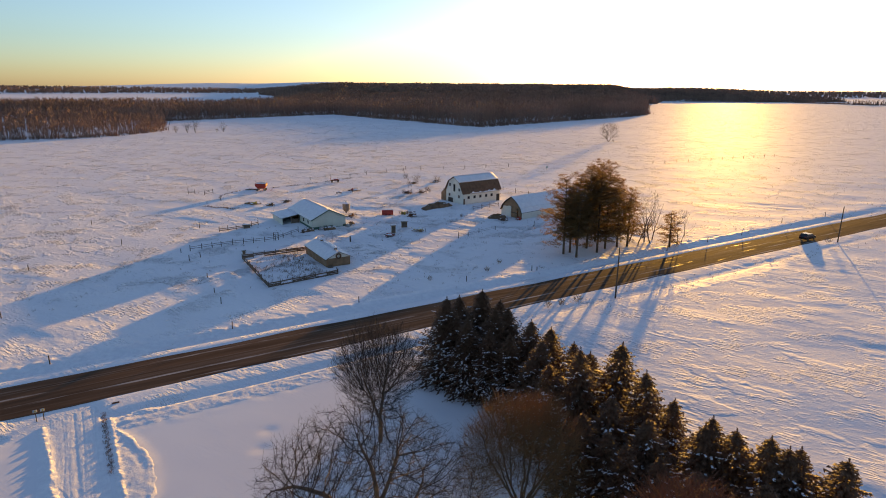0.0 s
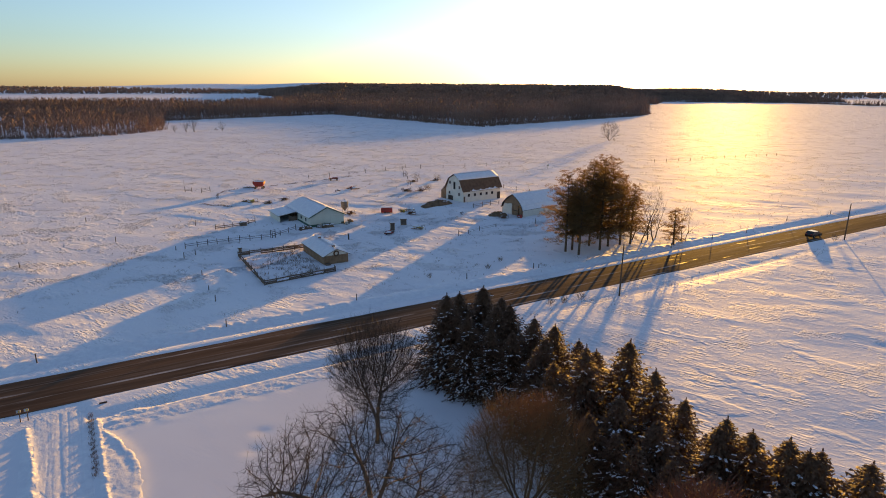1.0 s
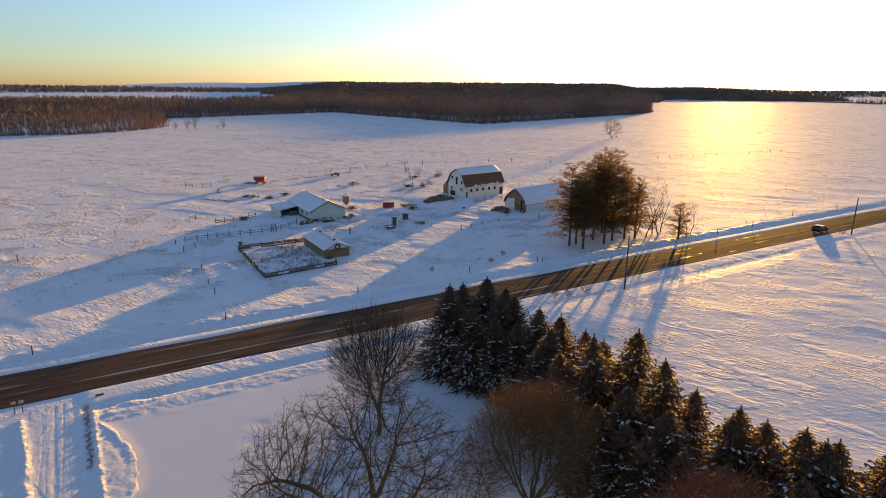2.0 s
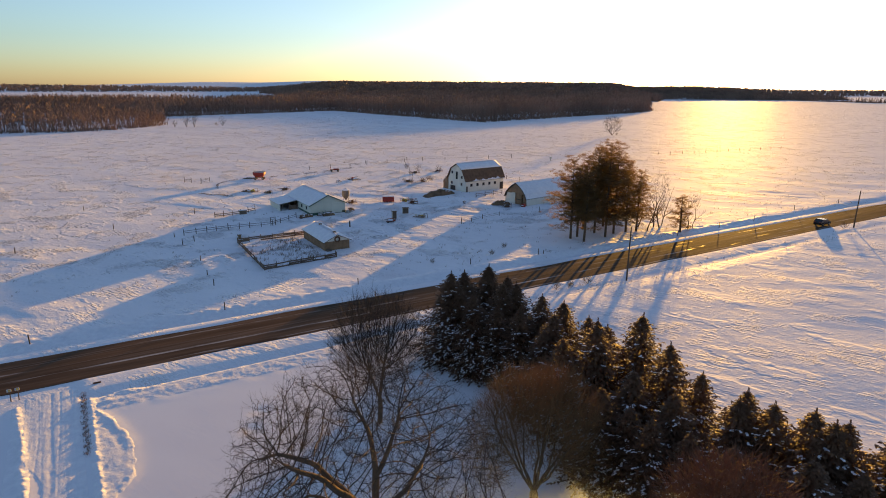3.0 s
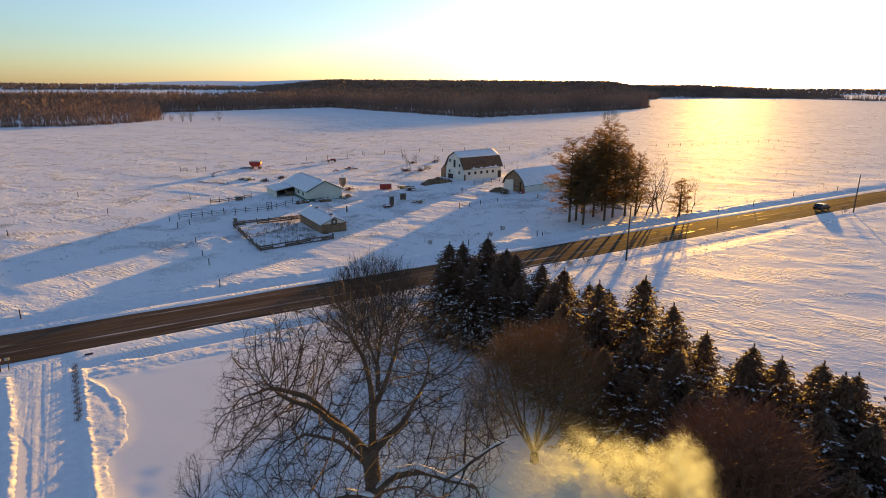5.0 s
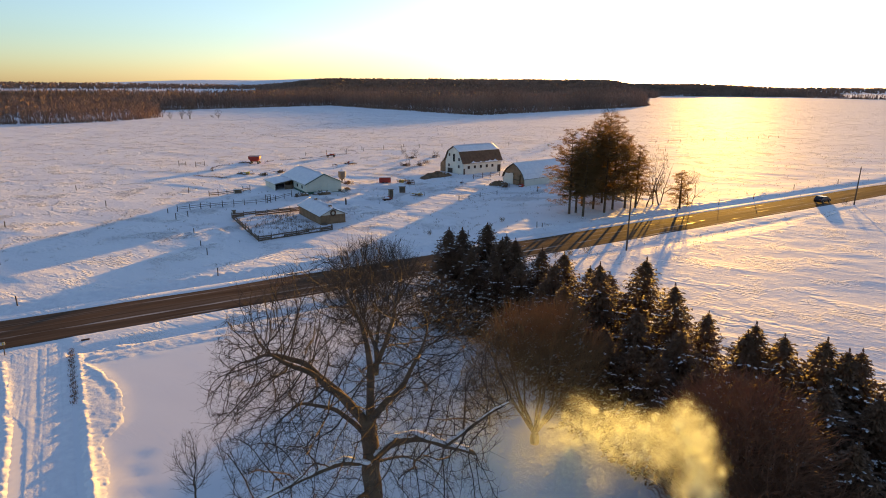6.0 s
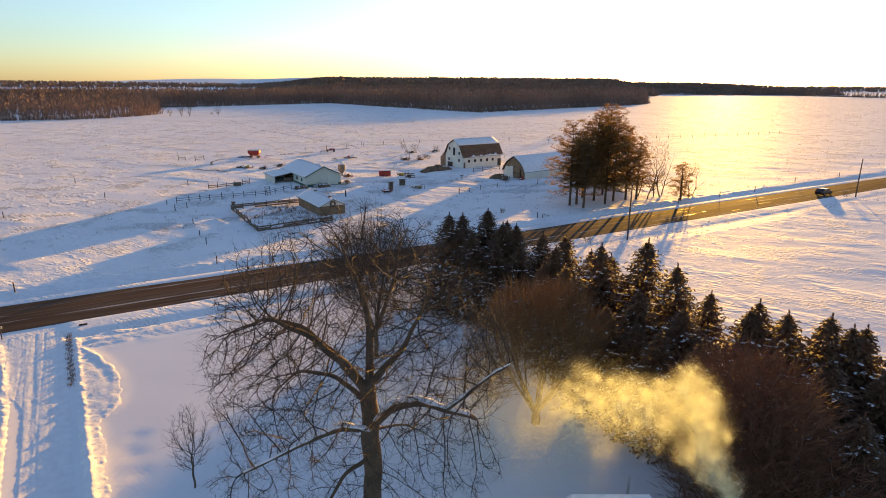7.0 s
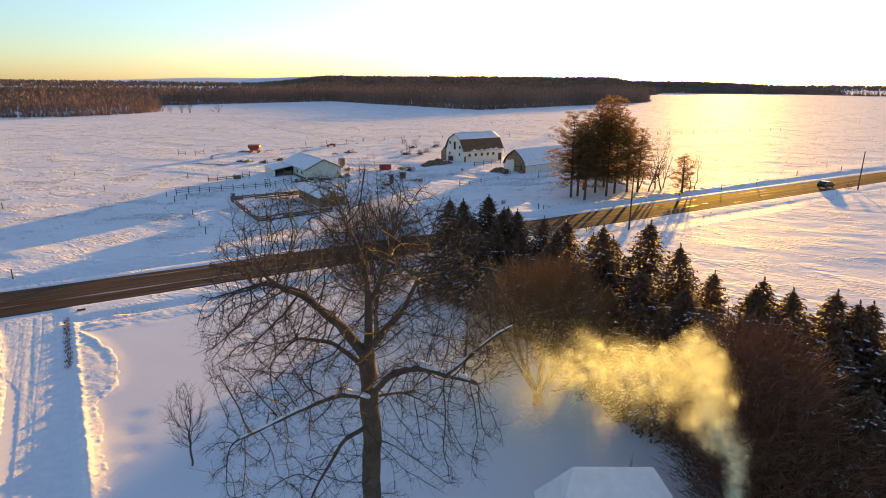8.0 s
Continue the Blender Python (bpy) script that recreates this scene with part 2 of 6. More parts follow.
# ---- the lie of the land ----
def value_noise(x, y, seed=0):
    xi, yi = np.floor(x).astype(np.int64), np.floor(y).astype(np.int64)
    u, v = x - xi, y - yi
    u, v = u * u * (3 - 2 * u), v * v * (3 - 2 * v)

    def corner(a, b):
        h = (a * 374761393 + b * 668265263 + seed * 974634777) & 0x7FFFFFFF
        h = ((h ^ (h >> 13)) * 1274126177) & 0x7FFFFFFF
        return ((h ^ (h >> 16)) & 0xFFFF) / 65535.0
    a, b, c, d = corner(xi, yi), corner(xi + 1, yi), corner(xi, yi + 1), corner(xi + 1, yi + 1)
    return (a * (1 - u) + b * u) * (1 - v) + (c * (1 - u) + d * u) * v - 0.5


def smooth01(t):
    t = np.clip(t, 0, 1)
    return t * t * (3 - 2 * t)


ROAD_TURN = 30.5
RX, RY = math.cos(radians(ROAD_TURN)), math.sin(radians(ROAD_TURN))     # along the road; across it is (-RY, RX)
ROAD_MID, ROAD_HALF = 82.5, 4.45
DX, DY = 0.535, -0.845                                                  # along the drive; across it is (-DY, DX)


DENTS = [(-22.8, 44.7), (-22.0, 42.5), (-20.5, 40.4), (-23.0, 43.4), (-19.0, 60.0), (-18.8, 56.6)]      # hollows in the lawn


def drive_outer(u):
    return np.interp(u, [-70, -67, -62, -55.7, -53.8, -45], [10.3, 11.5, 12.6, 12.1, 10.7, 10.5])


def land(x, y):
    """Height of the snow at x, y (arrays)."""
    x, y = np.asarray(x, float), np.asarray(y, float)
    r = np.hypot(x, y)
    s, q = x * RX + y * RY, -x * RY + y * RX
    # far country: a wooded rise behind the fields, and the rim of the valley
    ray = x / np.maximum(y, 1.0)
    z = 33 * smooth01((y - 1150) / 1150) * smooth01((ray + 0.32) / 0.15) * smooth01((0.36 - ray) / 0.10) * (y > 0)
    z = np.maximum(z, 19 * smooth01((y - 1740) / 260) * smooth01((ray - 0.26) / 0.05) * smooth01((0.60 - ray) / 0.22) * (y > 0))
    z = z + 17 * smooth01((r - 2500) / 1700) * (1 + 0.6 * value_noise(x / 900, y / 900, 5))
    z = z + 40 * np.exp(-((x + 1500) / 800) ** 2 - ((y - 4300) / 500) ** 2)
    # a low swell behind the roadside pines, added to shade the slope before them
    z = z + 2.9 * np.exp(-(((x - 35.7) * 0.907 - (y - 151.0) * 0.42) / 9.5) ** 2 - (((x - 35.7) * 0.42 + (y - 151.0) * 0.907) / 12.0) ** 2)
    # wind drifts, long across the sun
    a = x * 0.906 - y * 0.423
    b = x * 0.423 + y * 0.906
    near = 1 - smooth01((r - 260) / 300)
    gusty = 0.15 + 0.85 * smooth01(value_noise(a / 15, b / 10, 22) * 2.6 + 0.35)
    drift = 0.24 * value_noise(a / 17, b / 9, 1) + gusty * (0.13 * value_noise(a / 6.0, b / 2.8, 2) + 0.06 * value_noise(a / 2.4, b / 1.1, 3))
    calm = 1 - 0.92 * smooth01((q - 14) / 8) * smooth01((76 - q) / 4) * smooth01((44 - s) / 14)     # the sheltered yard
    calm = calm * (1 - 0.8 * np.exp(-((x - 42) ** 2 + (y - 89.5) ** 2) / 14))
    yard = 1 + 2.0 * np.exp(-(((x + 8) / 28) ** 2 + ((y - 165) / 28) ** 2))
    # the road, its shoulders, ditches and ploughed banks
    prof = np.interp(q, [64, 67.5, 71.0, 72.3, 72.9, 73.4, 74.7, 76.0, 77.7, 78.2, 87.0, 87.4, 88.6, 89.6, 91.0, 92.6, 95, 102],
                     [0, 0.0, 0.03, 0.03, -0.16, -0.24, 0.06, 0.10, 0.12, 0.0, 0.0, 0.14, 0.12, -0.14, 0.0, 0.28, 0.26, 0])
    prof = np.where((prof < 0) & (q < 77), prof * (1 - 0.8 * smooth01((s - 42) / 16)), prof)
    prof = prof + 0.3 * np.exp(-((q - 91.6) / 1.2) ** 2) * smooth01((s - 25) / 25) * smooth01((108 - s) / 14)
    clods = (0.4 * np.interp(q, [68, 69, 72.2, 73], [0, 1, 1, 0]) * (1 - 0.75 * smooth01((s - 42) / 16)) + np.interp(q, [89, 90.5, 93.5, 96], [0, 1, 1, 0])) * (0.16 * value_noise(s / 0.9, q / 0.7, 7) + 0.12 * value_noise(s / 2.7, q / 1.0, 8))
    flat_q = np.interp(q, [66, 75, 77, 88.5, 90, 97], [1, 0.35, 0, 0, 0.35, 1])
    # the drive, with its ploughed berms
    dl, dc = x * DX + y * DY, -x * DY + y * DX + 7.8
    on = smooth01((dl + 76) / 3) * smooth01((-14 - dl) / 8)
    drive = smooth01((dc - 4.9 + 6.0 * smooth01((-63 - dl) / 7)) / 1.0) * smooth01((9.0 - dc) / 0.8) * smooth01((dl + 84) / 3) * smooth01((-14 - dl) / 8)
    lumps = value_noise(x / 0.9, y / 0.9, 13) + 0.8 * value_noise(x / 0.45, y / 0.45, 14)
    arc = np.interp(dl, [-70, -68.8, -65.5, -61.7, -58, -55.7, -53.5], [9.7, 10.1, 11.5, 12.3, 12.3, 11.7, 10.3])
    outer = drive_outer(dl)
    left = np.interp(dl, [-74, -69, -65, -61, -57], [2.9, 3.4, 3.7, 3.9, 4.1])
    tall = 0.07 + 0.13 * smooth01((dl + 58) / 8)
    berm = on * (0.11 * np.exp(-((dc - left) / 0.45) ** 2)
                 + tall * np.exp(-((dc - 9.3) / 0.36) ** 2)
                 + (0.075 + 0.02 * smooth01((dl + 56) / 6)) * smooth01((dc - 9.1) / 0.4) * smooth01((outer - dc) / 0.8)
                 + 0.035 * np.exp(-((dc - arc) / 0.42) ** 2) * smooth01((dl + 70) / 2) * smooth01((-53 - dl) / 2)
                 - 0.03 * np.exp(-((dc - arc + 0.9) / 0.4) ** 2) * smooth01((dl + 68) / 2) * smooth01((-58 - dl) / 3)
                 + 0.20 * np.exp(-((dl + 72.9 - 0.14 * (dc - 12)) / 0.5) ** 2 - ((dc - 12.9) / 1.2) ** 2)
                 + 0.12 * np.exp(-((dl + 71.0) / 0.5) ** 2 - ((dc - 10.9) / 1.1) ** 2))
    berm = berm * (1 + 0.45 * lumps)
    ruts = -0.018 * (np.exp(-((dc - 5.9) / 0.25) ** 2) + np.exp(-((dc - 7.6) / 0.25) ** 2)) + 0.012 * value_noise(x / 0.8, y / 0.8, 15)
    for px, py in DENTS:
        z = z - 0.07 * np.exp(-((x - px) ** 2 + (y - py) ** 2) / 0.4)
    z = z + near * (drift * calm * yard * flat_q * (1 - drive)) + (prof + clods) * (1 - drive) + berm + drive * ruts
    return z


def wind_at(x, y):
    """How rough the wind has left the snow: 1 in the open, little in the sheltered yard and on the drive."""
    s, q = x * RX + y * RY, -x * RY + y * RX
    calm = smooth01((q - 12) / 8) * smooth01((74 - q) / 3) * smooth01((50 - s) / 14)
    farm = np.exp(-(((x + 22) / 34) ** 2 + ((y - 140) / 36) ** 2))
    return np.clip(1 - 0.98 * calm + 0.15 * farm, 0.02, 1) * (0.75 + 0.8 * (value_noise(x / 22, y / 14, 21) + 0.3)) * (0.85 + 0.8 * smooth01((q - 92) / 40))


def land_at(x, y):
    return float(land(np.array([x]), np.array([y]))[0])


def build_ground():
    def axis(lo, hi, step, far_lo, far_hi):
        core = np.arange(lo, hi, step)
        out, d = [core[-1]], step
        while out[-1] < far_hi:
            d *= 1.07
            out.append(out[-1] + d)
        back, d = [core[0]], step
        while back[-1] > far_lo:
            d *= 1.07
            back.append(back[-1] - d)
        return np.concatenate([back[:0:-1], core, out[1:]])
    xs, ys = axis(-66, 100, 0.52, -4700, 4700), axis(24, 190, 0.52, -3000, 4800)
    gx, gy = np.meshgrid(xs, ys)
    gz = land(gx, gy)
    verts = np.stack([gx, gy, gz], -1).reshape(-1, 3)
    nx, ny = len(xs), len(ys)
    i = (np.arange(ny - 1)[:, None] * nx + np.arange(nx - 1)[None]).reshape(-1)
    me = array_mesh("ground", verts, np.stack([i, i + 1, i + nx + 1, i + nx], -1), SNOW_FIELD, True)
    wind = me.attributes.new("wind", "FLOAT", "POINT")
    wind.data.foreach_set("value", wind_at(gx, gy).reshape(-1).astype(np.float32))
    return tagged(new("ground", me), "snow-covered farmland with wind drifts and ploughed banks", "ground", kind="structure")


build_ground()


def build_road():
    ss = np.arange(-900, 1600, 4.0)
    rows = []
    for s in ss:
        w = [-ROAD_HALF - 0.25 * math.sin(s * 0.31) * math.sin(s * 0.083), -2.2, 0, 2.2, ROAD_HALF + 0.25 * math.sin(s * 0.27 + 1) * math.sin(s * 0.071)]
        rows.append([(s, c, 0.10 + 0.05 * (1 - abs(c) / ROAD_HALF)) for c in w])
    m = Mesh()
    for a, b in zip(rows, rows[1:]):
        for k in range(4):
            m.add([a[k], b[k], b[k + 1], a[k + 1]], [(0, 1, 2, 3)])
        m.add([a[0], b[0], (b[0][0], b[0][1], -0.3), (a[0][0], a[0][1], -0.3)], [(0, 3, 2, 1)])
        m.add([a[4], b[4], (b[4][0], b[4][1], -0.3), (a[4][0], a[4][1], -0.3)], [(0, 1, 2, 3)])
    ob = new("road", m.data("road", ROAD))
    ob.matrix_basis = Matrix.Translation((-RY * ROAD_MID, RX * ROAD_MID, 0)) @ pose(0, 0, 0, 0, 0, ROAD_TURN)
    tagged(ob, "wet asphalt country road with thin streaks of packed snow", "road", kind="structure")


build_road()


def drive_crest(u, v):
    """1 on the sharp crests of the berms along the drive."""
    arc = np.interp(u, [-70, -68.8, -65.5, -61.7, -58, -55.7, -53.5], [9.7, 10.1, 11.5, 12.3, 12.3, 11.7, 10.3])
    left = np.interp(u, [-74, -69, -65, -61, -57], [2.9, 3.4, 3.7, 3.9, 4.1])
    near = np.minimum(np.minimum(np.abs(v - 9.3), np.abs(v - left)), np.abs(v - arc) + 0.15)
    return np.exp(-(near / 0.3) ** 2)


def snow_bank(name, label, u0, u1, v0, v1, step, place, lump, seed, crest=None, limit=None, even=0.0, soft=0.7):
    """Broken snow thrown up by the plough: a finer sheet on the ground, sunk in at its rims."""
    us, vs = np.arange(u0, u1, step), np.arange(v0, v1, step)
    gu, gv = np.meshgrid(us, vs)
    x, y = place(gu, gv)
    rim = np.minimum(np.minimum(gu - u0, u1 - gu) / 2.5, np.minimum((gv - v0) / soft, (v1 - gv) / 0.7))
    if limit is not None:
        rim = np.minimum(rim, (limit(gu) + 0.5 + 0.8 * value_noise(gu / 1.3, gv / 1.3, seed + 4) - gv) / 0.8)
    rim = smooth01(np.clip(rim, 0, 1))
    chunk = np.maximum(value_noise(x / 0.26, y / 0.26, seed) + 0.05, 0) + np.maximum(value_noise(x / 0.2, y / 0.2, seed + 1), 0) * 0.8
    patchy = smooth01((value_noise(x / 2.4, y / 2.4, seed + 2) + 0.35) / 0.4)
    patchy = np.maximum(patchy, even)
    if crest is not None:
        top = crest(gu, gv)
        chunk = chunk * (0.5 + 0.5 * top) + 4.0 * top * np.maximum(value_noise(x / 0.42, y / 0.42, seed + 3) + 0.06, 0)
        patchy = np.maximum(patchy, top)
    z = land(x, y) - 0.12 + rim * (0.13 + lump * chunk * patchy)
    n = len(us)
    i = (np.arange(len(vs) - 1)[:, None] * n + np.arange(n - 1)[None]).reshape(-1)
    me = array_mesh(name, np.stack([x, y, z], -1).reshape(-1, 3), np.stack([i, i + 1, i + n + 1, i + n], -1), SNOW, True)
    tagged(new(name, me), label, "snow bank", kind="structure")


def by_drive(u, v):
    v = v - 7.8
    return u * DX - v * DY, u * DY + v * DX


def by_road(u, v):
    return u * RX - v * RY, u * RY + v * RX


snow_bank("snow_bank", "lumpy ploughed snow bank beside the drive", -74.5, -34, 8.3, 13.4, 0.11, by_drive, 0.052, 31, drive_crest, drive_outer)
snow_bank("snow_bank", "lumps of ploughed snow at the mouth of the drive", -75.5, -69.5, 9.6, 15.2, 0.11, by_drive, 0.10, 35)
snow_bank("snow_bank", "lumpy ploughed snow bank beside the drive", -76, -34, 2.0, 5.0, 0.12, by_drive, 0.07, 41, drive_crest)
snow_bank("snow_bank", "broken snow along the ditch by the road", -2, 130, 67.6, 73.0, 0.125, by_road, 0.042, 51, even=0.85, soft=2.2)
snow_bank("snow_bank", "broken snow along the far side of the road", -40, 150, 89.4, 94.0, 0.2, by_road, 0.10, 61, even=0.5)


def drive_tracks():
    """Packed snow on the drive, with grooves left by tyres."""
    us, vs = np.arange(-76, -34, 0.2), np.arange(3.4, 8.75, 0.055)
    gu, gv = np.meshgrid(us, vs)
    x, y = by_drive(gu, gv)
    z = land(x, y) - 0.05
    edge = smooth01(np.clip(np.minimum(gv - 3.4 - 1.6 * smooth01((gu + 64) / 6), 8.75 - gv) / 0.4, 0, 1)) * smooth01((-34 - gu) / 2)
    groove = np.zeros_like(gu)
    for k in range(13):
        at = 4.0 + 0.36 * k + 0.22 * np.sin(gu * 0.07 * (1 + k % 3) + k * 1.7)
        groove -= (0.004 + 0.009 * ((k * 5) % 4) / 3) * (0.6 + 0.8 * value_noise(gu / 5, gv * 0 + k, 72)) * np.exp(-((gv - at) / 0.09) ** 2)
    z = z + edge * (0.075 + groove + 0.02 * value_noise(x / 0.5, y / 0.5, 71) + 0.016 * value_noise(x / 0.25, y / 0.25, 73))
    n = len(us)
    i = (np.arange(len(vs) - 1)[:, None] * n + np.arange(n - 1)[None]).reshape(-1)
    me = array_mesh("drive", np.stack([x, y, z], -1).reshape(-1, 3), np.stack([i, i + 1, i + n + 1, i + n], -1), SNOW, True)
    tagged(new("drive", me), "packed snow drive with parallel tyre tracks", "drive", kind="structure")


drive_tracks()




# ---- buildings ----
def slab(mesh, p, q, r, s, thick):
    """A sheet with thickness, from four corners in order; it grows along its normal."""
    p, q, r, s = Vector(p), Vector(q), Vector(r), Vector(s)
    n = (q - p).cross(s - p).normalized() * thick
    return mesh.add([p, q, r, s, p + n, q + n, r + n, s + n], [(0, 3, 2, 1), (4, 5, 6, 7), (0, 1, 5, 4), (1, 2, 6, 5), (2, 3, 7, 6), (3, 0, 4, 7)])


def window_at(parent, x, z, w, h, y=0.0, out=-1, name="window"):
    """A window on a wall that lies along x at y; out is the side it looks to."""
    win = part(name, Mesh().box(x - w / 2, y + min(0, out * 0.05), z, x + w / 2, y + max(0, out * 0.05), z + h), DARK_FASCIA, parent)
    part("pane", Mesh().box(x - w / 2 + 0.08, y + min(out * 0.02, out * 0.07), z + 0.08, x + w / 2 - 0.08, y + max(out * 0.02, out * 0.07), z + h - 0.08), GLASS_DARK, win)
    return win


def snow_slab(parent, rows, thick, rng, lumps=0.05):
    """Snow on a roof: a grid of points (rows from eave to ridge), thickened and softened at the rim."""
    m = Mesh()
    n, k = len(rows), len(rows[0])
    for top in (0, 1):
        for j, row in enumerate(rows):
            for i, p in enumerate(row):
                edge = 0.45 if i in (0, k - 1) or j == 0 else 1.0
                m.v.append((p[0], p[1], p[2] + (thick * edge + rng.uniform(-lumps, lumps) * thick * 3 if top else 0.0)))
    for j in range(n - 1):
        for i in range(k - 1):
            a = j * k + i
            m.f.append((a, a + k, a + k + 1, a + 1))
            m.f.append((n * k + a, n * k + a + 1, n * k + a + k + 1, n * k + a + k))
    ring = [i for i in range(k)] + [j * k + k - 1 for j in range(1, n)] + [(n - 1) * k + i for i in range(k - 2, -1, -1)] + [j * k for j in range(n - 2, 0, -1)]
    for a, b in zip(ring, ring[1:] + ring[:1]):
        m.f.append((a, b, b + n * k, a + n * k))
    return part("roof_snow", m, SNOW, parent, "packed white snow", True)


def grid_between(a, b, c, d, nu, nv):
    """Points from edge a-b to edge d-c."""
    a, b, c, d = map(Vector, (a, b, c, d))
    return [[tuple((a.lerp(b, i / nu)).lerp(d.lerp(c, i / nu), j / nv)) for i in range(nu + 1)] for j in range(nv + 1)]


def gambrel_barn():
    rng = random.Random(11)
    L, W, EAVE, KNEE, RIDGE, KY = 15.2, 9.4, 3.7, 6.9, 8.5, 1.75
    o = thing("gambrel_barn", "white gambrel barn with brown shingled roof and snowy top slopes", "barn", 6.4, 190.3, 0, 35)
    for name, y0 in (("long_wall", 0.0), ("long_wall", W - 0.2)):
        part(name, Mesh().box(0, y0, -0.2, L, y0 + 0.2, EAVE), WHITE_SIDING, o)
    outline = [(0.2, -0.2), (W - 0.2, -0.2), (W - 0.2, EAVE), (W - KY, KNEE), (W / 2, RIDGE - 0.12), (KY, KNEE), (0.2, EAVE)]
    for x0 in (0.0, L - 0.2):
        part("gable_wall", Mesh().prism(outline, x0, x0 + 0.2), WHITE_SIDING, o)
    e, ov = 0.45, 0.5
    for side in (0, 1):
        f = (lambda y: y) if side == 0 else (lambda y: W - y)
        for k in range(7):          # courses of shingles, each lapped over the one below
            t0, t1 = k / 7, (k + 1) / 7 + 0.03
            y0, z0 = -e + (KY + e) * t0, EAVE - 0.35 + (KNEE - EAVE + 0.35) * t0
            y1, z1 = -e + (KY + e) * t1, EAVE - 0.35 + (KNEE - EAVE + 0.35) * t1
            pts = [(-ov, f(y0), z0 + 0.05), (L + ov, f(y0), z0 + 0.05), (L + ov, f(y1), z1), (-ov, f(y1), z1)]
            part("shingle_course", slab(Mesh(), *(pts if side == 0 else pts[::-1]), 0.07), BROWN_SHINGLE, o)
        pts = [(-ov, f(KY), KNEE), (L + ov, f(KY), KNEE), (L + ov, f(W / 2), RIDGE), (-ov, f(W / 2), RIDGE)]
        part("upper_roof", slab(Mesh(), *(pts if side == 0 else pts[::-1]), 0.08), BROWN_SHINGLE, o)
        snow_slab(o, grid_between((-ov, f(KY - 0.1), KNEE + 0.07), (L + ov, f(KY - 0.1), KNEE + 0.07), (L + ov, f(W / 2), RIDGE + 0.1), (-ov, f(W / 2), RIDGE + 0.1), 16, 4), 0.2, rng)
    lip = grid_between((2.4, -e - 0.02, EAVE - 0.2), (L + ov, -e - 0.02, EAVE - 0.2), (L + ov, -0.1, EAVE + 0.75), (2.4, -0.1, EAVE + 0.75), 18, 1)
    lip[1] = [(x, y, z - rng.uniform(0.35, 0.8)) for x, y, z in lip[1]]
    snow_slab(o, lip, 0.16, rng)
    for x in (2.2, 4.6, 7.0, 9.4, 11.7):
        window_at(o, x, 1.75, 0.85, 0.9)
    part("side_door", Mesh().box(L - 1.45, -0.06, 0, L - 0.15, 0.0, 2.3), DARK_FASCIA, o)
    part("corner_door", Mesh().box(0.15, -0.05, 0, 0.75, 0.0, 1.9), OLD_WOOD, o)
    g = part("loft_door", Mesh().box(-0.06, W / 2 - 0.55, 3.7, 0.0, W / 2 + 0.55, 6.1), DARK, o)
    part("door_frame", Mesh().box(-0.09, W / 2 - 0.68, 6.1, 0.0, W / 2 + 0.68, 6.24).box(-0.09, W / 2 - 0.68, 3.7, 0.0, W / 2 - 0.55, 6.1).box(-0.09, W / 2 + 0.55, 3.7, 0.0, W / 2 + 0.68, 6.1), WHITE_SIDING, g)
    for y, z in ((2.1, 4.1), (W - 2.0, 1.9), (2.2, 1.9), (W - 2.2, 5.2)):
        part("gable_window", Mesh().box(-0.05, y - 0.4, z, 0.0, y + 0.4, z + 0.9), GLASS_DARK, o)
    part("lower_door", Mesh().box(-0.06, W - 3.9, 0, 0.0, W - 1.3, 1.5), DARK_FASCIA, o)
    # small lean-to on the back of the gable end
    part("lean_to", Mesh().prism([(W - 0.1, -0.2), (W + 2.6, -0.2), (W + 2.6, 2.4), (W + 1.2, 4.0), (W - 0.1, 4.4)], -0.1, 5.5), SHED_WOOD, o, "brown board lean-to")
    snow_slab(o, grid_between((-0.3, W + 2.7, 2.42), (5.7, W + 2.7, 2.42), (5.7, W - 0.1, 4.5), (-0.3, W - 0.1, 4.5), 6, 3), 0.15, rng)
    return o


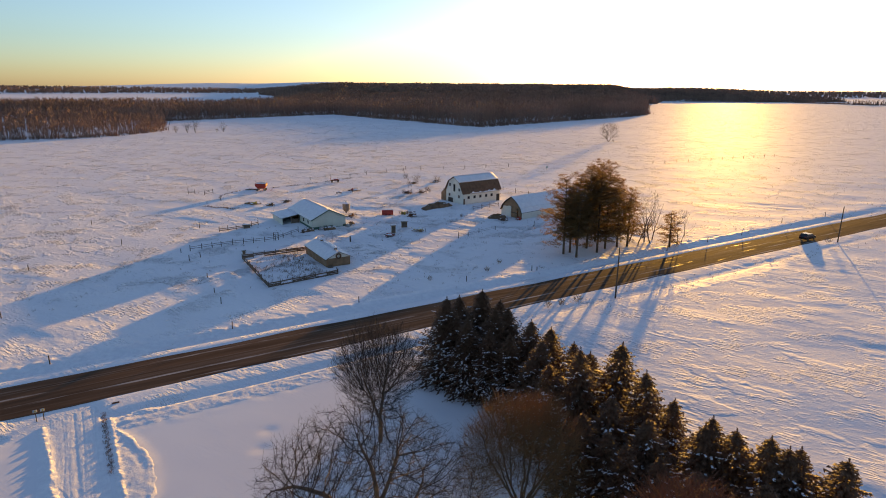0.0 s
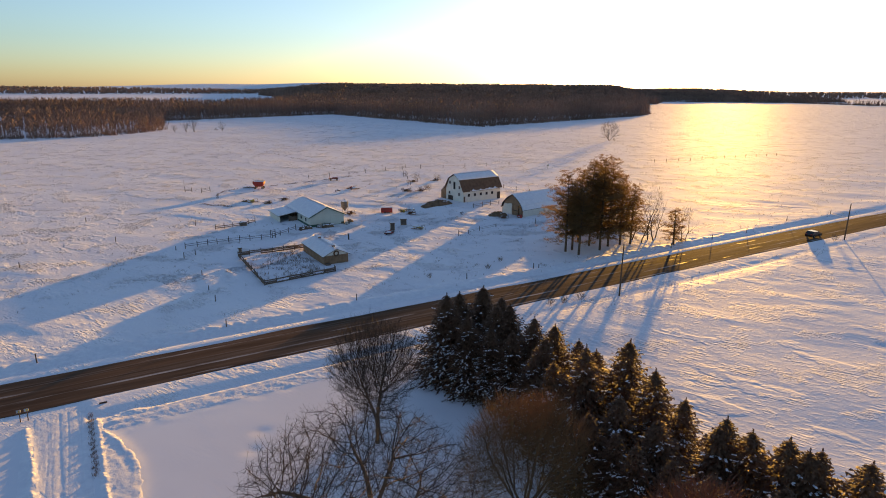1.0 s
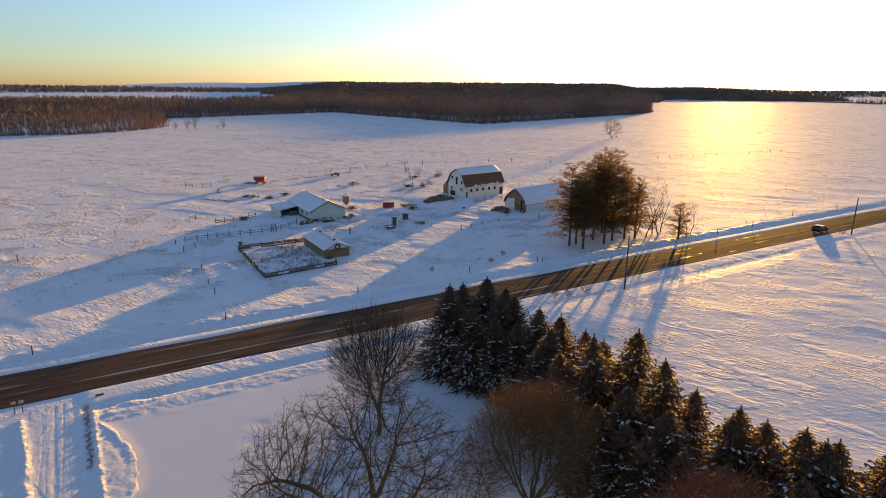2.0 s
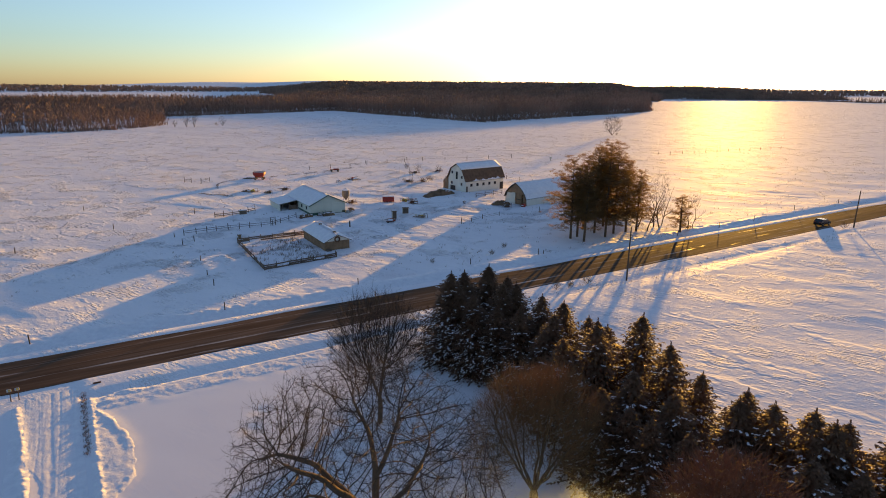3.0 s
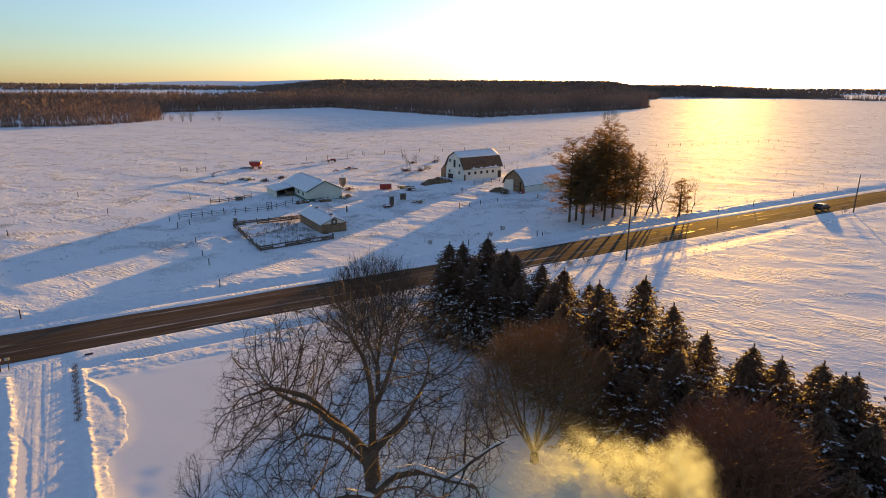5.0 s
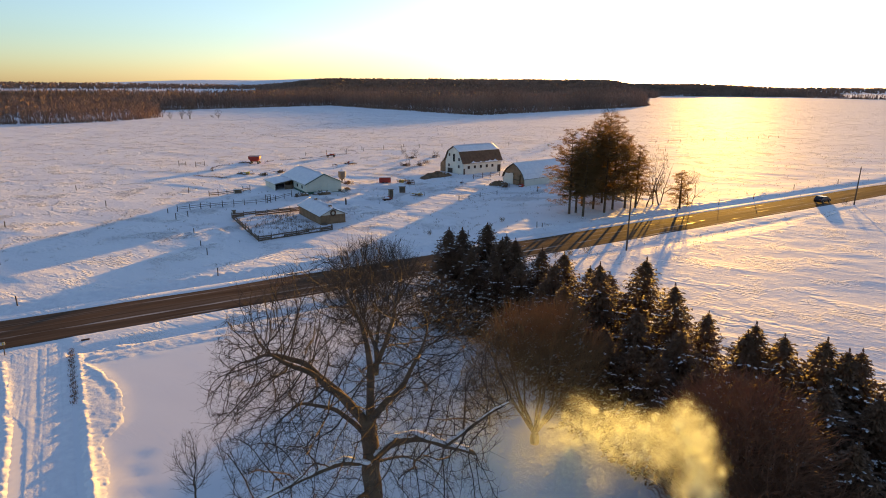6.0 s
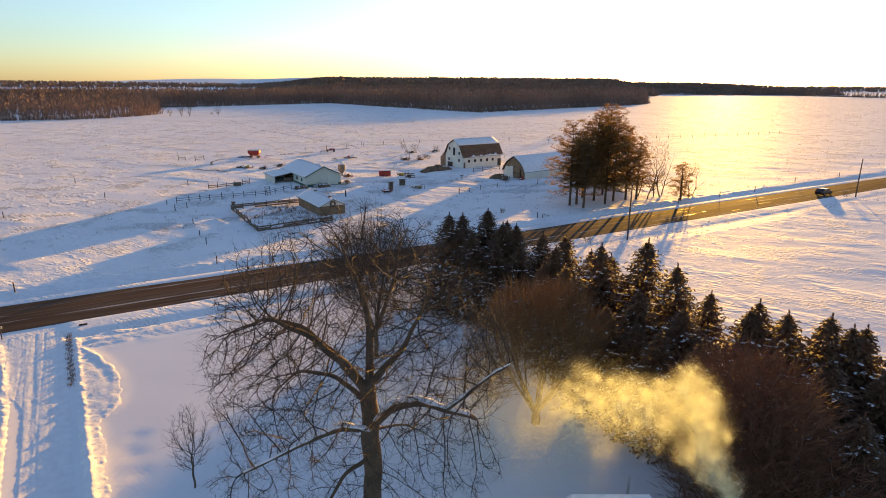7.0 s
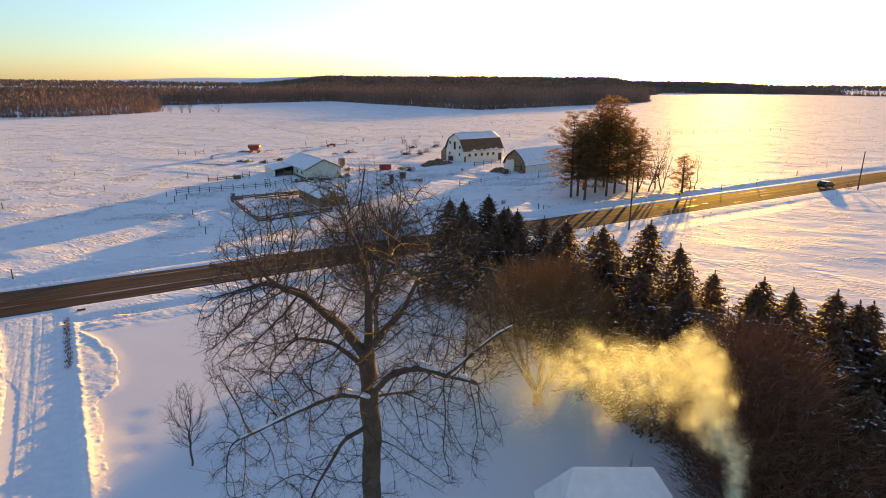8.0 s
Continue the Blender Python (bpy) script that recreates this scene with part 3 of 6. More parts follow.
def coop_barn():
    """Pole barn: x along the gable end, y along the ridge."""
    rng = random.Random(12)
    W, L, EAVE, RIDGE = 9.4, 18.5, 2.6, 4.85
    o = thing("pole_barn", "cream steel pole barn with green trim and snowy saltbox roof", "barn", -34.3, 155.2, 0, 32)
    part("base_band", Mesh().box(-0.04, -0.04, -0.2, W + 0.04, 0.18, 0.55).box(-0.04, 0, -0.2, 0.18, 9.6, 0.55).box(W - 0.18, 0, -0.2, W + 0.04, L, 0.55), GREEN_TRIM, o)
    part("front_wall", Mesh().prism([(0, -0.2), (W, -0.2), (W, EAVE), (W / 2, RIDGE - 0.1), (0, EAVE)], 0.0, 0.15, "y"), CREAM_STEEL, o)
    part("rear_wall", Mesh().prism([(0, -0.2), (W, -0.2), (W, EAVE), (W / 2, RIDGE - 0.1), (0, EAVE)], L - 0.15, L, "y"), CREAM_STEEL, o)
    part("left_wall", Mesh().box(0, 0.15, -0.2, 0.15, 9.7, EAVE), CREAM_STEEL, o)
    part("back_partition", Mesh().box(0, 11.5, -0.2, 0.15, L - 0.15, EAVE), SHED_WOOD, o)
    part("right_wall", Mesh().box(W - 0.15, 0.15, -0.2, W, L - 0.15, EAVE), CREAM_STEEL, o)
    ribs = Mesh()
    for k in range(1, 16):
        x = W * k / 16
        top = EAVE + (RIDGE - EAVE) * (1 - abs(x - W / 2) / (W / 2)) - 0.2
        ribs.box(x - 0.03, -0.03, 0.55, x + 0.03, 0.0, top)
    part("siding_ribs", ribs, CREAM_STEEL, o)
    lean_b, lean_z, a0 = -4.9, 1.75, 9.7
    part("lean_wall", Mesh().box(lean_b, a0, -0.2, lean_b + 0.15, L, lean_z), CREAM_STEEL, o)
    part("lean_rear_wall", Mesh().prism([(lean_b, -0.2), (0, -0.2), (0, EAVE), (lean_b, lean_z)], L - 0.15, L, "y"), CREAM_STEEL, o)
    for x in (lean_b + 0.1, -2.4):
        part("post", Mesh().box(x - 0.08, a0, -0.1, x + 0.08, a0 + 0.16, EAVE - 0.3 + (x * 0.15)), OLD_WOOD, o)
    part("gate_boards", Mesh().box(-2.3, a0 + 0.02, 0.0, -0.1, a0 + 0.1, 1.2), OLD_WOOD, o)
    ov = 0.45
    th = 0.1
    part("roof", slab(slab(slab(Mesh(), (-ov, -ov, EAVE - 0.2), (W / 2, -ov, RIDGE), (W / 2, L + ov, RIDGE), (-ov, L + ov, EAVE - 0.2), th),
                           (W / 2, -ov, RIDGE), (W + ov, -ov, EAVE - 0.2), (W + ov, L + ov, EAVE - 0.2), (W / 2, L + ov, RIDGE), th),
                      (lean_b - ov, a0 - 0.3, lean_z - 0.1), (-ov, a0 - 0.3, EAVE - 0.21), (-ov, L + ov, EAVE - 0.21), (lean_b - ov, L + ov, lean_z - 0.1), th), STEEL, o)
    part("gable_trim", slab(slab(Mesh(), (-ov, -ov - 0.03, EAVE - 0.32), (W / 2, -ov - 0.03, RIDGE - 0.12), (W / 2, -ov - 0.03, RIDGE + 0.1), (-ov, -ov - 0.03, EAVE - 0.1), -0.04),
                            (W / 2, -ov - 0.03, RIDGE - 0.12), (W + ov, -ov - 0.03, EAVE - 0.32), (W + ov, -ov - 0.03, EAVE - 0.1), (W / 2, -ov - 0.03, RIDGE + 0.1), -0.04), GREEN_TRIM, o)
    snow_slab(o, grid_between((-ov, -ov + 0.1, EAVE - 0.08), (-ov, L + ov, EAVE - 0.08), (W / 2, L + ov, RIDGE + 0.11), (W / 2, -ov + 0.1, RIDGE + 0.11), 18, 5), 0.17, rng)
    snow_slab(o, grid_between((W + ov, -ov + 0.1, EAVE - 0.08), (W + ov, L + ov, EAVE - 0.08), (W / 2, L + ov, RIDGE + 0.11), (W / 2, -ov + 0.1, RIDGE + 0.11), 18, 5), 0.12, rng)
    snow_slab(o, grid_between((lean_b - ov, a0 - 0.3, lean_z + 0.02), (lean_b - ov, L + ov, lean_z + 0.02), (-ov, L + ov, EAVE - 0.08), (-ov, a0 - 0.3, EAVE - 0.08), 10, 4), 0.17, rng)
    part("sliding_door", Mesh().box(W * 0.62, -0.09, 0.1, W * 0.62 + 2.6, -0.02, 2.6), CREAM_STEEL, o)
    part("door_trim", Mesh().box(W * 0.62 - 0.1, -0.11, 2.6, W * 0.62 + 2.7, -0.02, 2.72).box(W * 0.62 - 0.1, -0.11, 0.1, W * 0.62, -0.02, 2.6).box(W * 0.62 + 2.6, -0.11, 0.1, W * 0.62 + 2.7, -0.02, 2.6), WHITE_SIDING, o)
    for y in (2.6, 6.2):
        part("side_window", Mesh().box(-0.06, y, 1.1, 0.0, y + 0.8, 1.9), GLASS_DARK, o)
    return o


def wreath_shed():
    rng = random.Random(13)
    W, L, EAVE, RIDGE = 5.2, 13.2, 1.9, 3.15
    o = thing("garden_shed", "low brown board shed with snowy roof and round wreath", "shed", -24.0, 120.8, 0, 31)
    part("left_wall", Mesh().box(0, 0.1, -0.2, 0.12, L, EAVE), SHED_WOOD, o)
    part("right_wall", Mesh().box(W - 0.12, 0.1, -0.2, W, L, EAVE), SHED_WOOD, o)
    part("rear_wall", Mesh().prism([(0, -0.2), (W, -0.2), (W, EAVE), (W / 2, RIDGE - 0.08), (0, EAVE)], L, L + 0.12, "y"), SHED_WOOD, o)
    n = 17
    for k in range(n):
        x0, x1 = W * k / n, W * (k + 1) / n - 0.03
        part("board", Mesh().box(x0, rng.uniform(-0.015, 0.015), -0.2, x1, 0.1, EAVE), SHED_WOOD, o)
    part("gable_panel", Mesh().prism([(0, EAVE + 0.003), (W, EAVE + 0.003), (W / 2, RIDGE - 0.08)], 0.0, 0.1, "y"), WHITE_SIDING, o, "pale painted gable")
    ov = 0.35
    part("roof", slab(slab(Mesh(), (-ov, -ov, EAVE - 0.15), (W / 2, -ov, RIDGE), (W / 2, L + ov, RIDGE), (-ov, L + ov, EAVE - 0.15), 0.08),
                      (W / 2, -ov, RIDGE), (W + ov, -ov, EAVE - 0.15), (W + ov, L + ov, EAVE - 0.15), (W / 2, L + ov, RIDGE), 0.08), DARK_FASCIA, o)
    for sx in (-ov, W + ov):
        snow_slab(o, grid_between((sx, -ov, EAVE - 0.05), (sx, L + ov, EAVE - 0.05), (W / 2, L + ov, RIDGE + 0.09), (W / 2, -ov, RIDGE + 0.09), 14, 4), 0.18, rng)
    ring = Mesh()
    pts = [(W / 2 + 0.48 * math.cos(a), -0.12, 2.25 + 0.48 * math.sin(a)) for a in (2 * math.pi * k / 14 for k in range(15))]
    ring.tube(pts, [0.16] * 15, 6)
    part("wreath", ring, NEEDLES, o, "dark evergreen wreath")
    for y in (1.2, 9.5):
        c = part("roof_vent", Mesh().box(W / 2 - 0.25, y, RIDGE - 0.1, W / 2 + 0.25, y + 0.5, RIDGE + 0.55), SHED_WOOD, o)
        part("vent_cap", Mesh().prism([(W / 2 - 0.38, RIDGE + 0.55), (W / 2 + 0.38, RIDGE + 0.55), (W / 2, RIDGE + 0.8)], y - 0.12, y + 0.62, "y"), SNOW, c)
    part("step_box", Mesh().box(0.1, -0.75, -0.2, 1.1, -0.1, 0.45), OLD_WOOD, o)
    return o


def hoop_barn():
    """Arched shed: x along the gable, y along the ridge."""
    rng = random.Random(14)
    # L: the unseen rear behind the pines is lengthened to shade the slope
    W, L, H = 8.4, 31.0, 6.0
    o = thing("arched_barn", "arch-roofed barn with snow cover and open dark front", "barn", 17.2, 174.9, 0, -51)
    prof = [(0, 0), (0, 1.9), (0.6, 3.2), (1.6, 4.3), (2.8, 5.2), (W / 2, H), (W - 2.8, 5.2), (W - 1.6, 4.3), (W - 0.6, 3.2), (W, 1.9), (W, 0)]
    arch = prof[1:-1]
    shell = Mesh()
    for (x0, z0), (x1, z1) in zip(arch, arch[1:]):
        slab(shell, (x0, -0.5, z0), (x1, -0.5, z1), (x1, L, z1), (x0, L, z0), 0.1)
    part("arched_roof", shell, DARK_FASCIA, o, "dark curved roof shell")
    part("side_wall", Mesh().box(0.0, 0, -0.2, 0.15, L, 1.75), WHITE_SIDING, o)
    part("side_wall", Mesh().box(W - 0.15, 0, -0.2, W, L, 2.3), WHITE_SIDING, o)
    part("rear_wall", Mesh().prism([(x, z - 0.05) for x, z in prof], L - 0.2, L, "y"), SHED_WOOD, o)
    hood = Mesh()
    top = [(0.6, 3.15), (1.6, 4.25), (2.8, 5.15), (W / 2, H - 0.05), (W - 2.8, 5.15), (W - 1.6, 4.25), (W - 0.6, 3.15)]
    part("gable_hood", hood.prism(top + [(W - 1.4, 3.0), (W / 2 + 1.2, 3.3), (W / 2 - 1.2, 3.35), (2.2, 3.1)], 0.0, 0.12, "y"), SHED_WOOD, o, "weathered brown gable boards")
    part("front_panel", Mesh().prism([(0.12, -0.2), (3.7, -0.2), (3.7, 3.4), (2.2, 3.3), (0.7, 3.1), (0.12, 1.9)], 0.14, 0.24, "y"), WHITE_SIDING, o)
    part("front_panel", Mesh().prism([(W - 1.7, -0.2), (W - 0.12, -0.2), (W - 0.12, 1.7), (W - 0.6, 2.9), (W - 1.7, 2.9)], 0.14, 0.24, "y"), SHED_WOOD, o)
    d = part("hanging_door", Mesh().box(3.75, 0.3, 0.0, 6.1, 0.4, 3.25), SHED_WOOD, o)
    part("door_brace", Mesh().box(3.85, 0.24, 1.4, 6.0, 0.3, 1.6), DARK_FASCIA, d)
    inner = Mesh().blob((5.6, 3.2, 0.0), 1.9, rng, 1.6, 0.2, 9)
    part("stored_hay", inner, WEED, o, "pale hay heaped inside")
    snow = Mesh()
    for (x0, z0), (x1, z1) in zip(arch[1:], arch[2:]):
        k = 14
        for i in range(k):
            slab(snow, (x0, L * i / k - 0.35, z0 + 0.09), (x1, L * i / k - 0.35, z1 + 0.09), (x1, L * (i + 1) / k - 0.35, z1 + 0.09), (x0, L * (i + 1) / k - 0.35, z0 + 0.09), 0.14 + rng.uniform(0, 0.03))
    part("roof_snow", snow, SNOW, o, "smooth white snow")
    return o


def feed_bin():
    o = thing("feed_bin", "galvanized hopper feed bin on thin legs", "feed bin", -28.4, 174.6, 0, 10)
    o.scale = (0.86, 0.86, 0.86)
    rows = [(0.0, 4.35), (0.15, 4.3), (1.15, 3.75), (1.2, 3.72), (1.2, 1.9), (0.25, 0.75), (0.22, 0.6)]
    m = Mesh()
    k = 18
    for r, z in rows:
        m.v.extend([(r * math.cos(2 * math.pi * i / k), r * math.sin(2 * math.pi * i / k), z) for i in range(k)])
    for j in range(len(rows) - 1):
        for i in range(k):
            m.f.append((j * k + i, (j + 1) * k + i, (j + 1) * k + (i + 1) % k, j * k + (i + 1) % k))
    part("hopper", m, BIN_STEEL, o)
    hoops = Mesh()
    for z in (2.2, 2.8, 3.4):
        hoops.tube([(1.22 * math.cos(2 * math.pi * i / k), 1.22 * math.sin(2 * math.pi * i / k), z) for i in range(k + 1)], [0.035] * (k + 1), 4)
    part("hoops", hoops, BIN_STEEL, o)
    for i in range(4):
        a = math.pi / 4 + i * math.pi / 2
        part("leg", Mesh().tube([(1.15 * math.cos(a), 1.15 * math.sin(a), -0.1), (1.15 * math.cos(a), 1.15 * math.sin(a), 2.6)], [0.06, 0.06], 5), STEEL, o)
    part("lid", Mesh().tube([(0, 0, 4.3), (0, 0, 4.55)], [0.3, 0.22], 10), STEEL, o)
    cap = Mesh().tube([(0, 0, 3.8), (0, 0, 4.15), (0, 0, 4.42)], [1.08, 0.62, 0.2], 14)
    part("snow_cap", cap, SNOW, o)
    return o


gambrel_barn()
coop_barn()
wreath_shed()
hoop_barn()
feed_bin()


# ---- trees ----
def spruce(name, h, seed, label):
    """Whorls of boughs round a stem: short and upswept at the slim tip, long and hanging below, each with side sprays and pads of snow."""
    rng = random.Random(seed)
    o = thing(name, label, "tree", group="spruce windbreak")
    part("trunk", Mesh().tube([(0, 0, -0.3), (0, 0, h * 0.5), (0.03, 0, h * 1.03)], [0.16, 0.09, 0.012], 6), BARK, o)
    needles, snow = Mesh(), Mesh()
    spread = h * rng.uniform(0.27, 0.31)
    boughs = int(h * 40)

    def sliver(a, b, width):
        d = b - a
        w = d.cross(Vector((rng.uniform(-0.6, 0.6), rng.uniform(-0.6, 0.6), 1.0)))
        w = w.normalized() * width if w.length > 1e-4 else Vector((width, 0, 0))
        needles.add([a + w, a - w, b], [(0, 1, 2)])
    for k in range(boughs):
        t = ((k + rng.random()) / boughs) ** 1.05
        zz = 0.15 + t * (h - 0.25)
        a = k * 2.39996 + rng.uniform(-0.5, 0.5)
        length = (spread * (1 - t) ** 0.85 * (0.8 + 0.2 * min(1, t * 5)) + 0.07) * rng.uniform(0.62, 1.12)
        droop = -0.42 + 0.75 * t + rng.uniform(-0.14, 0.14)
        ca, sa = math.cos(a), math.sin(a)
        steps = max(2, int(length / 0.2))
        carries = rng.random() < 0.75 and t < rng.uniform(0.5, 0.95)
        lee = ca * -0.62 + sa * -0.78
        for i in range(1, steps + 1):
            f = i / steps
            d = length * f
            p = Vector((ca * d, sa * d, zz + droop * d + 0.2 * d * f))
            w = (0.09 + 0.30 * (1 - f) ** 0.7 * min(1.0, length / 1.2)) * rng.uniform(0.7, 1.25)
            for side in (-1, 1):
                b = a + side * rng.uniform(0.5, 1.1)
                tip = p + Vector((math.cos(b) * w, math.sin(b) * w, -rng.uniform(-0.05, 0.35) * w))
                sliver(p - Vector((ca, sa, 0)) * 0.05, tip, rng.uniform(0.045, 0.075))
            hang = p + Vector((ca * 0.08 + rng.gauss(0, 0.05), sa * 0.08 + rng.gauss(0, 0.05), -rng.uniform(0.08, 0.26) * min(1, 0.3 + length)))
            sliver(p, hang, rng.uniform(0.05, 0.085))
            if carries and f > 0.35 and rng.random() < 0.03 + 0.5 * max(0, lee):
                # a pad of snow lying along the bough
                run, off = rng.uniform(0.07, 0.13), rng.uniform(-0.14, 0.14)
                for lump in range(rng.choice((3, 4, 5))):
                    o2 = (lump - 2) * run * 0.7
                    off += rng.uniform(-0.06, 0.06)
                    snow.blob((p.x + ca * o2 - sa * off, p.y + sa * o2 + ca * off, p.z + 0.03 + (droop + 0.1) * o2), rng.uniform(0.03, 0.075), rng, 0.75, 0.45, 4)
        end = Vector((ca * length, sa * length, zz + droop * length + 0.2 * length))
        sliver(end - Vector((ca * 0.22, sa * 0.22, 0.08)), end + Vector((ca * 0.07, sa * 0.07, 0.06 + 0.05 * t)), 0.06)
    for k in range(int(h * 220)):            # dense inner twigs
        t = rng.random() ** 1.25 * 0.95
        q = (spread * (1 - t) ** 0.85 * 0.72) * rng.random() ** 0.6
        b = rng.uniform(0, 6.283)
        p = Vector((math.cos(b) * q, math.sin(b) * q, 0.1 + t * h - 0.25 * q))
        sliver(p, p + Vector((math.cos(b) * 0.25, math.sin(b) * 0.25, rng.uniform(-0.28, 0.05))), rng.uniform(0.07, 0.13) * (1.1 - 0.5 * t))
    for k in range(26):                     # the leader
        z = h * (0.955 + 0.075 * k / 26)
        b = k * 2.4
        r = 0.2 * (1 - k / 30)
        sliver(Vector((0, 0, z)), Vector((math.cos(b) * r, math.sin(b) * r, z + 0.12)), 0.03)
    part("needles", needles, NEEDLES, o)
    part("snow_clumps", snow, TREE_SNOW, o, "white snow clumps on the boughs")
    return o


def place_copies(protos, spots, base_h, seed):
    """Copies of a few trees at (x, y, height)."""
    rng = random.Random(seed)
    for k, (x, y, h) in enumerate(spots):
        p = protos[k % len(protos)]
        s = h / base_h
        w = s * rng.uniform(1.5, 1.8)
        m = Matrix.Translation((x, y, land_at(x, y) - 0.1)) @ pose(0, 0, 0, rng.uniform(-2, 2), rng.uniform(-2, 2), rng.uniform(-30, 30))
        c = copy_thing(p, m)
        c.scale = (w, w, s)


def drop_thing(o):
    for c in list(o.children_recursive):
        bpy.data.objects.remove(c)
    bpy.data.objects.remove(o)


SPRUCES = [(0.25, 72.7, 10.9), (2.5, 74.9, 10.5), (5.0, 76.6, 10.7), (7.6, 76.4, 9.2), (3.2, 69.0, 9.6), (6.2, 70.6, 10.2), (8.6, 72.2, 9.7), (7.6, 65.6, 8.9),
           (10.4, 68.0, 9.8), (10.5, 62.0, 9.9), (12.2, 64.1, 10.3), (14.6, 62.4, 9.3), (13.6, 55.7, 11.9), (11.0, 57.5, 9.4), (17.3, 56.5, 12.0), (15.5, 59.0, 10.0),
           (19.4, 52.7, 10.9), (20.9, 50.4, 9.6), (12.6, 49.6, 8.6), (15.6, 51.0, 9.4), (17.8, 47.6, 9.3), (15.0, 44.6, 8.6), (21.4, 45.4, 10.0), (22.4, 45.3, 10.4),
           (23.9, 44.5, 10.1), (25.3, 42.4, 10.6), (26.4, 42.0, 10.1), (27.6, 42.1, 10.1), (23.2, 38.5, 9.2), (19.4, 41.0, 8.8), (26.2, 38.2, 8.8), (29.4, 40.4, 10.2),
           (22.0, 34.0, 8.4), (26.4, 34.0, 8.8), (30.0, 36.5, 9.2),
           (5.4, 67.2, 8.8), (9.4, 61.0, 8.6), (14.2, 47.2, 8.2), (17.2, 43.4, 8.2), (20.6, 36.6, 8.4), (24.6, 31.0, 8.0), (29.0, 31.5, 8.4), (1.6, 71.2, 9.0)]
protos = [spruce("spruce_tree", 10.0, 20 + k, "dark green spruce with snow clumps on its boughs") for k in range(4)]
place_copies(protos, SPRUCES, 10.0, 5)
for p in protos:
    drop_thing(p)


class Grower:
    """A bare broadleaf tree: limbs that fork, wander and hang."""

    def __init__(self, seed, twig_sides=3):
        self.r = random.Random(seed)
        self.wood, self.twigs = Mesh(), Mesh()
        self.sides = twig_sides

    def shoot(self, p, d, length, radius, level, top, hang=0.0, bend=0.22, fork=(3, 5), shrink=0.62):
        r = self.r
        p, d = Vector(p), Vector(d).normalized()
        n = max(3, int(length / (0.55 if level < 2 else 0.4 if level < 3 else 0.3)))
        n = min(n, 9 if level < 2 else 6 if level < 3 else 4 if level < 4 else 3 if level < 5 else 2)
        pts, rad = [p.copy()], [radius]
        tip = radius * (0.45 if level < top else 0.3)
        for i in range(n):
            d = (d + Vector((r.gauss(0, bend), r.gauss(0, bend), r.gauss(0, bend) - hang))).normalized()
            p = p + d * (length / n)
            pts.append(p.copy())
            rad.append(radius + (tip - radius) * (i + 1) / n)
        big = level < 2
        (self.wood if big else self.twigs).tube(pts, rad, 6 if big else 4 if level == 2 else self.sides, cap=False)
        if level >= top:
            return pts
        for k in range(r.randint(*fork)):
            f = r.uniform(0.25, 1.0)
            i = min(n - 1, int(f * n))
            at = pts[i].lerp(pts[i + 1], f * n - i) if f < 1 else pts[-1]
            axis = (pts[i + 1] - pts[i]).normalized()
            out = axis.orthogonal().normalized()
            out.rotate(Matrix.Rotation(r.uniform(0, 6.28), 3, axis))
            nd = axis * r.uniform(0.5, 1.0) + out * r.uniform(0.5, 1.0)
            self.shoot(at, nd, length * shrink * r.uniform(0.6, 1.15), max(0.008, rad[i] * r.uniform(0.45, 0.7)), level + 1, top, hang, bend, fork, shrink)
        self.shoot(pts[-1], d, length * shrink * r.uniform(0.7, 1.0), tip, level + 1, top, hang, bend, fork, shrink)
        return pts

    def finish(self, o, bark, twig):
        part("trunk", self.wood, bark, o, smooth=True)
        part("crown", self.twigs, twig, o)
        return o


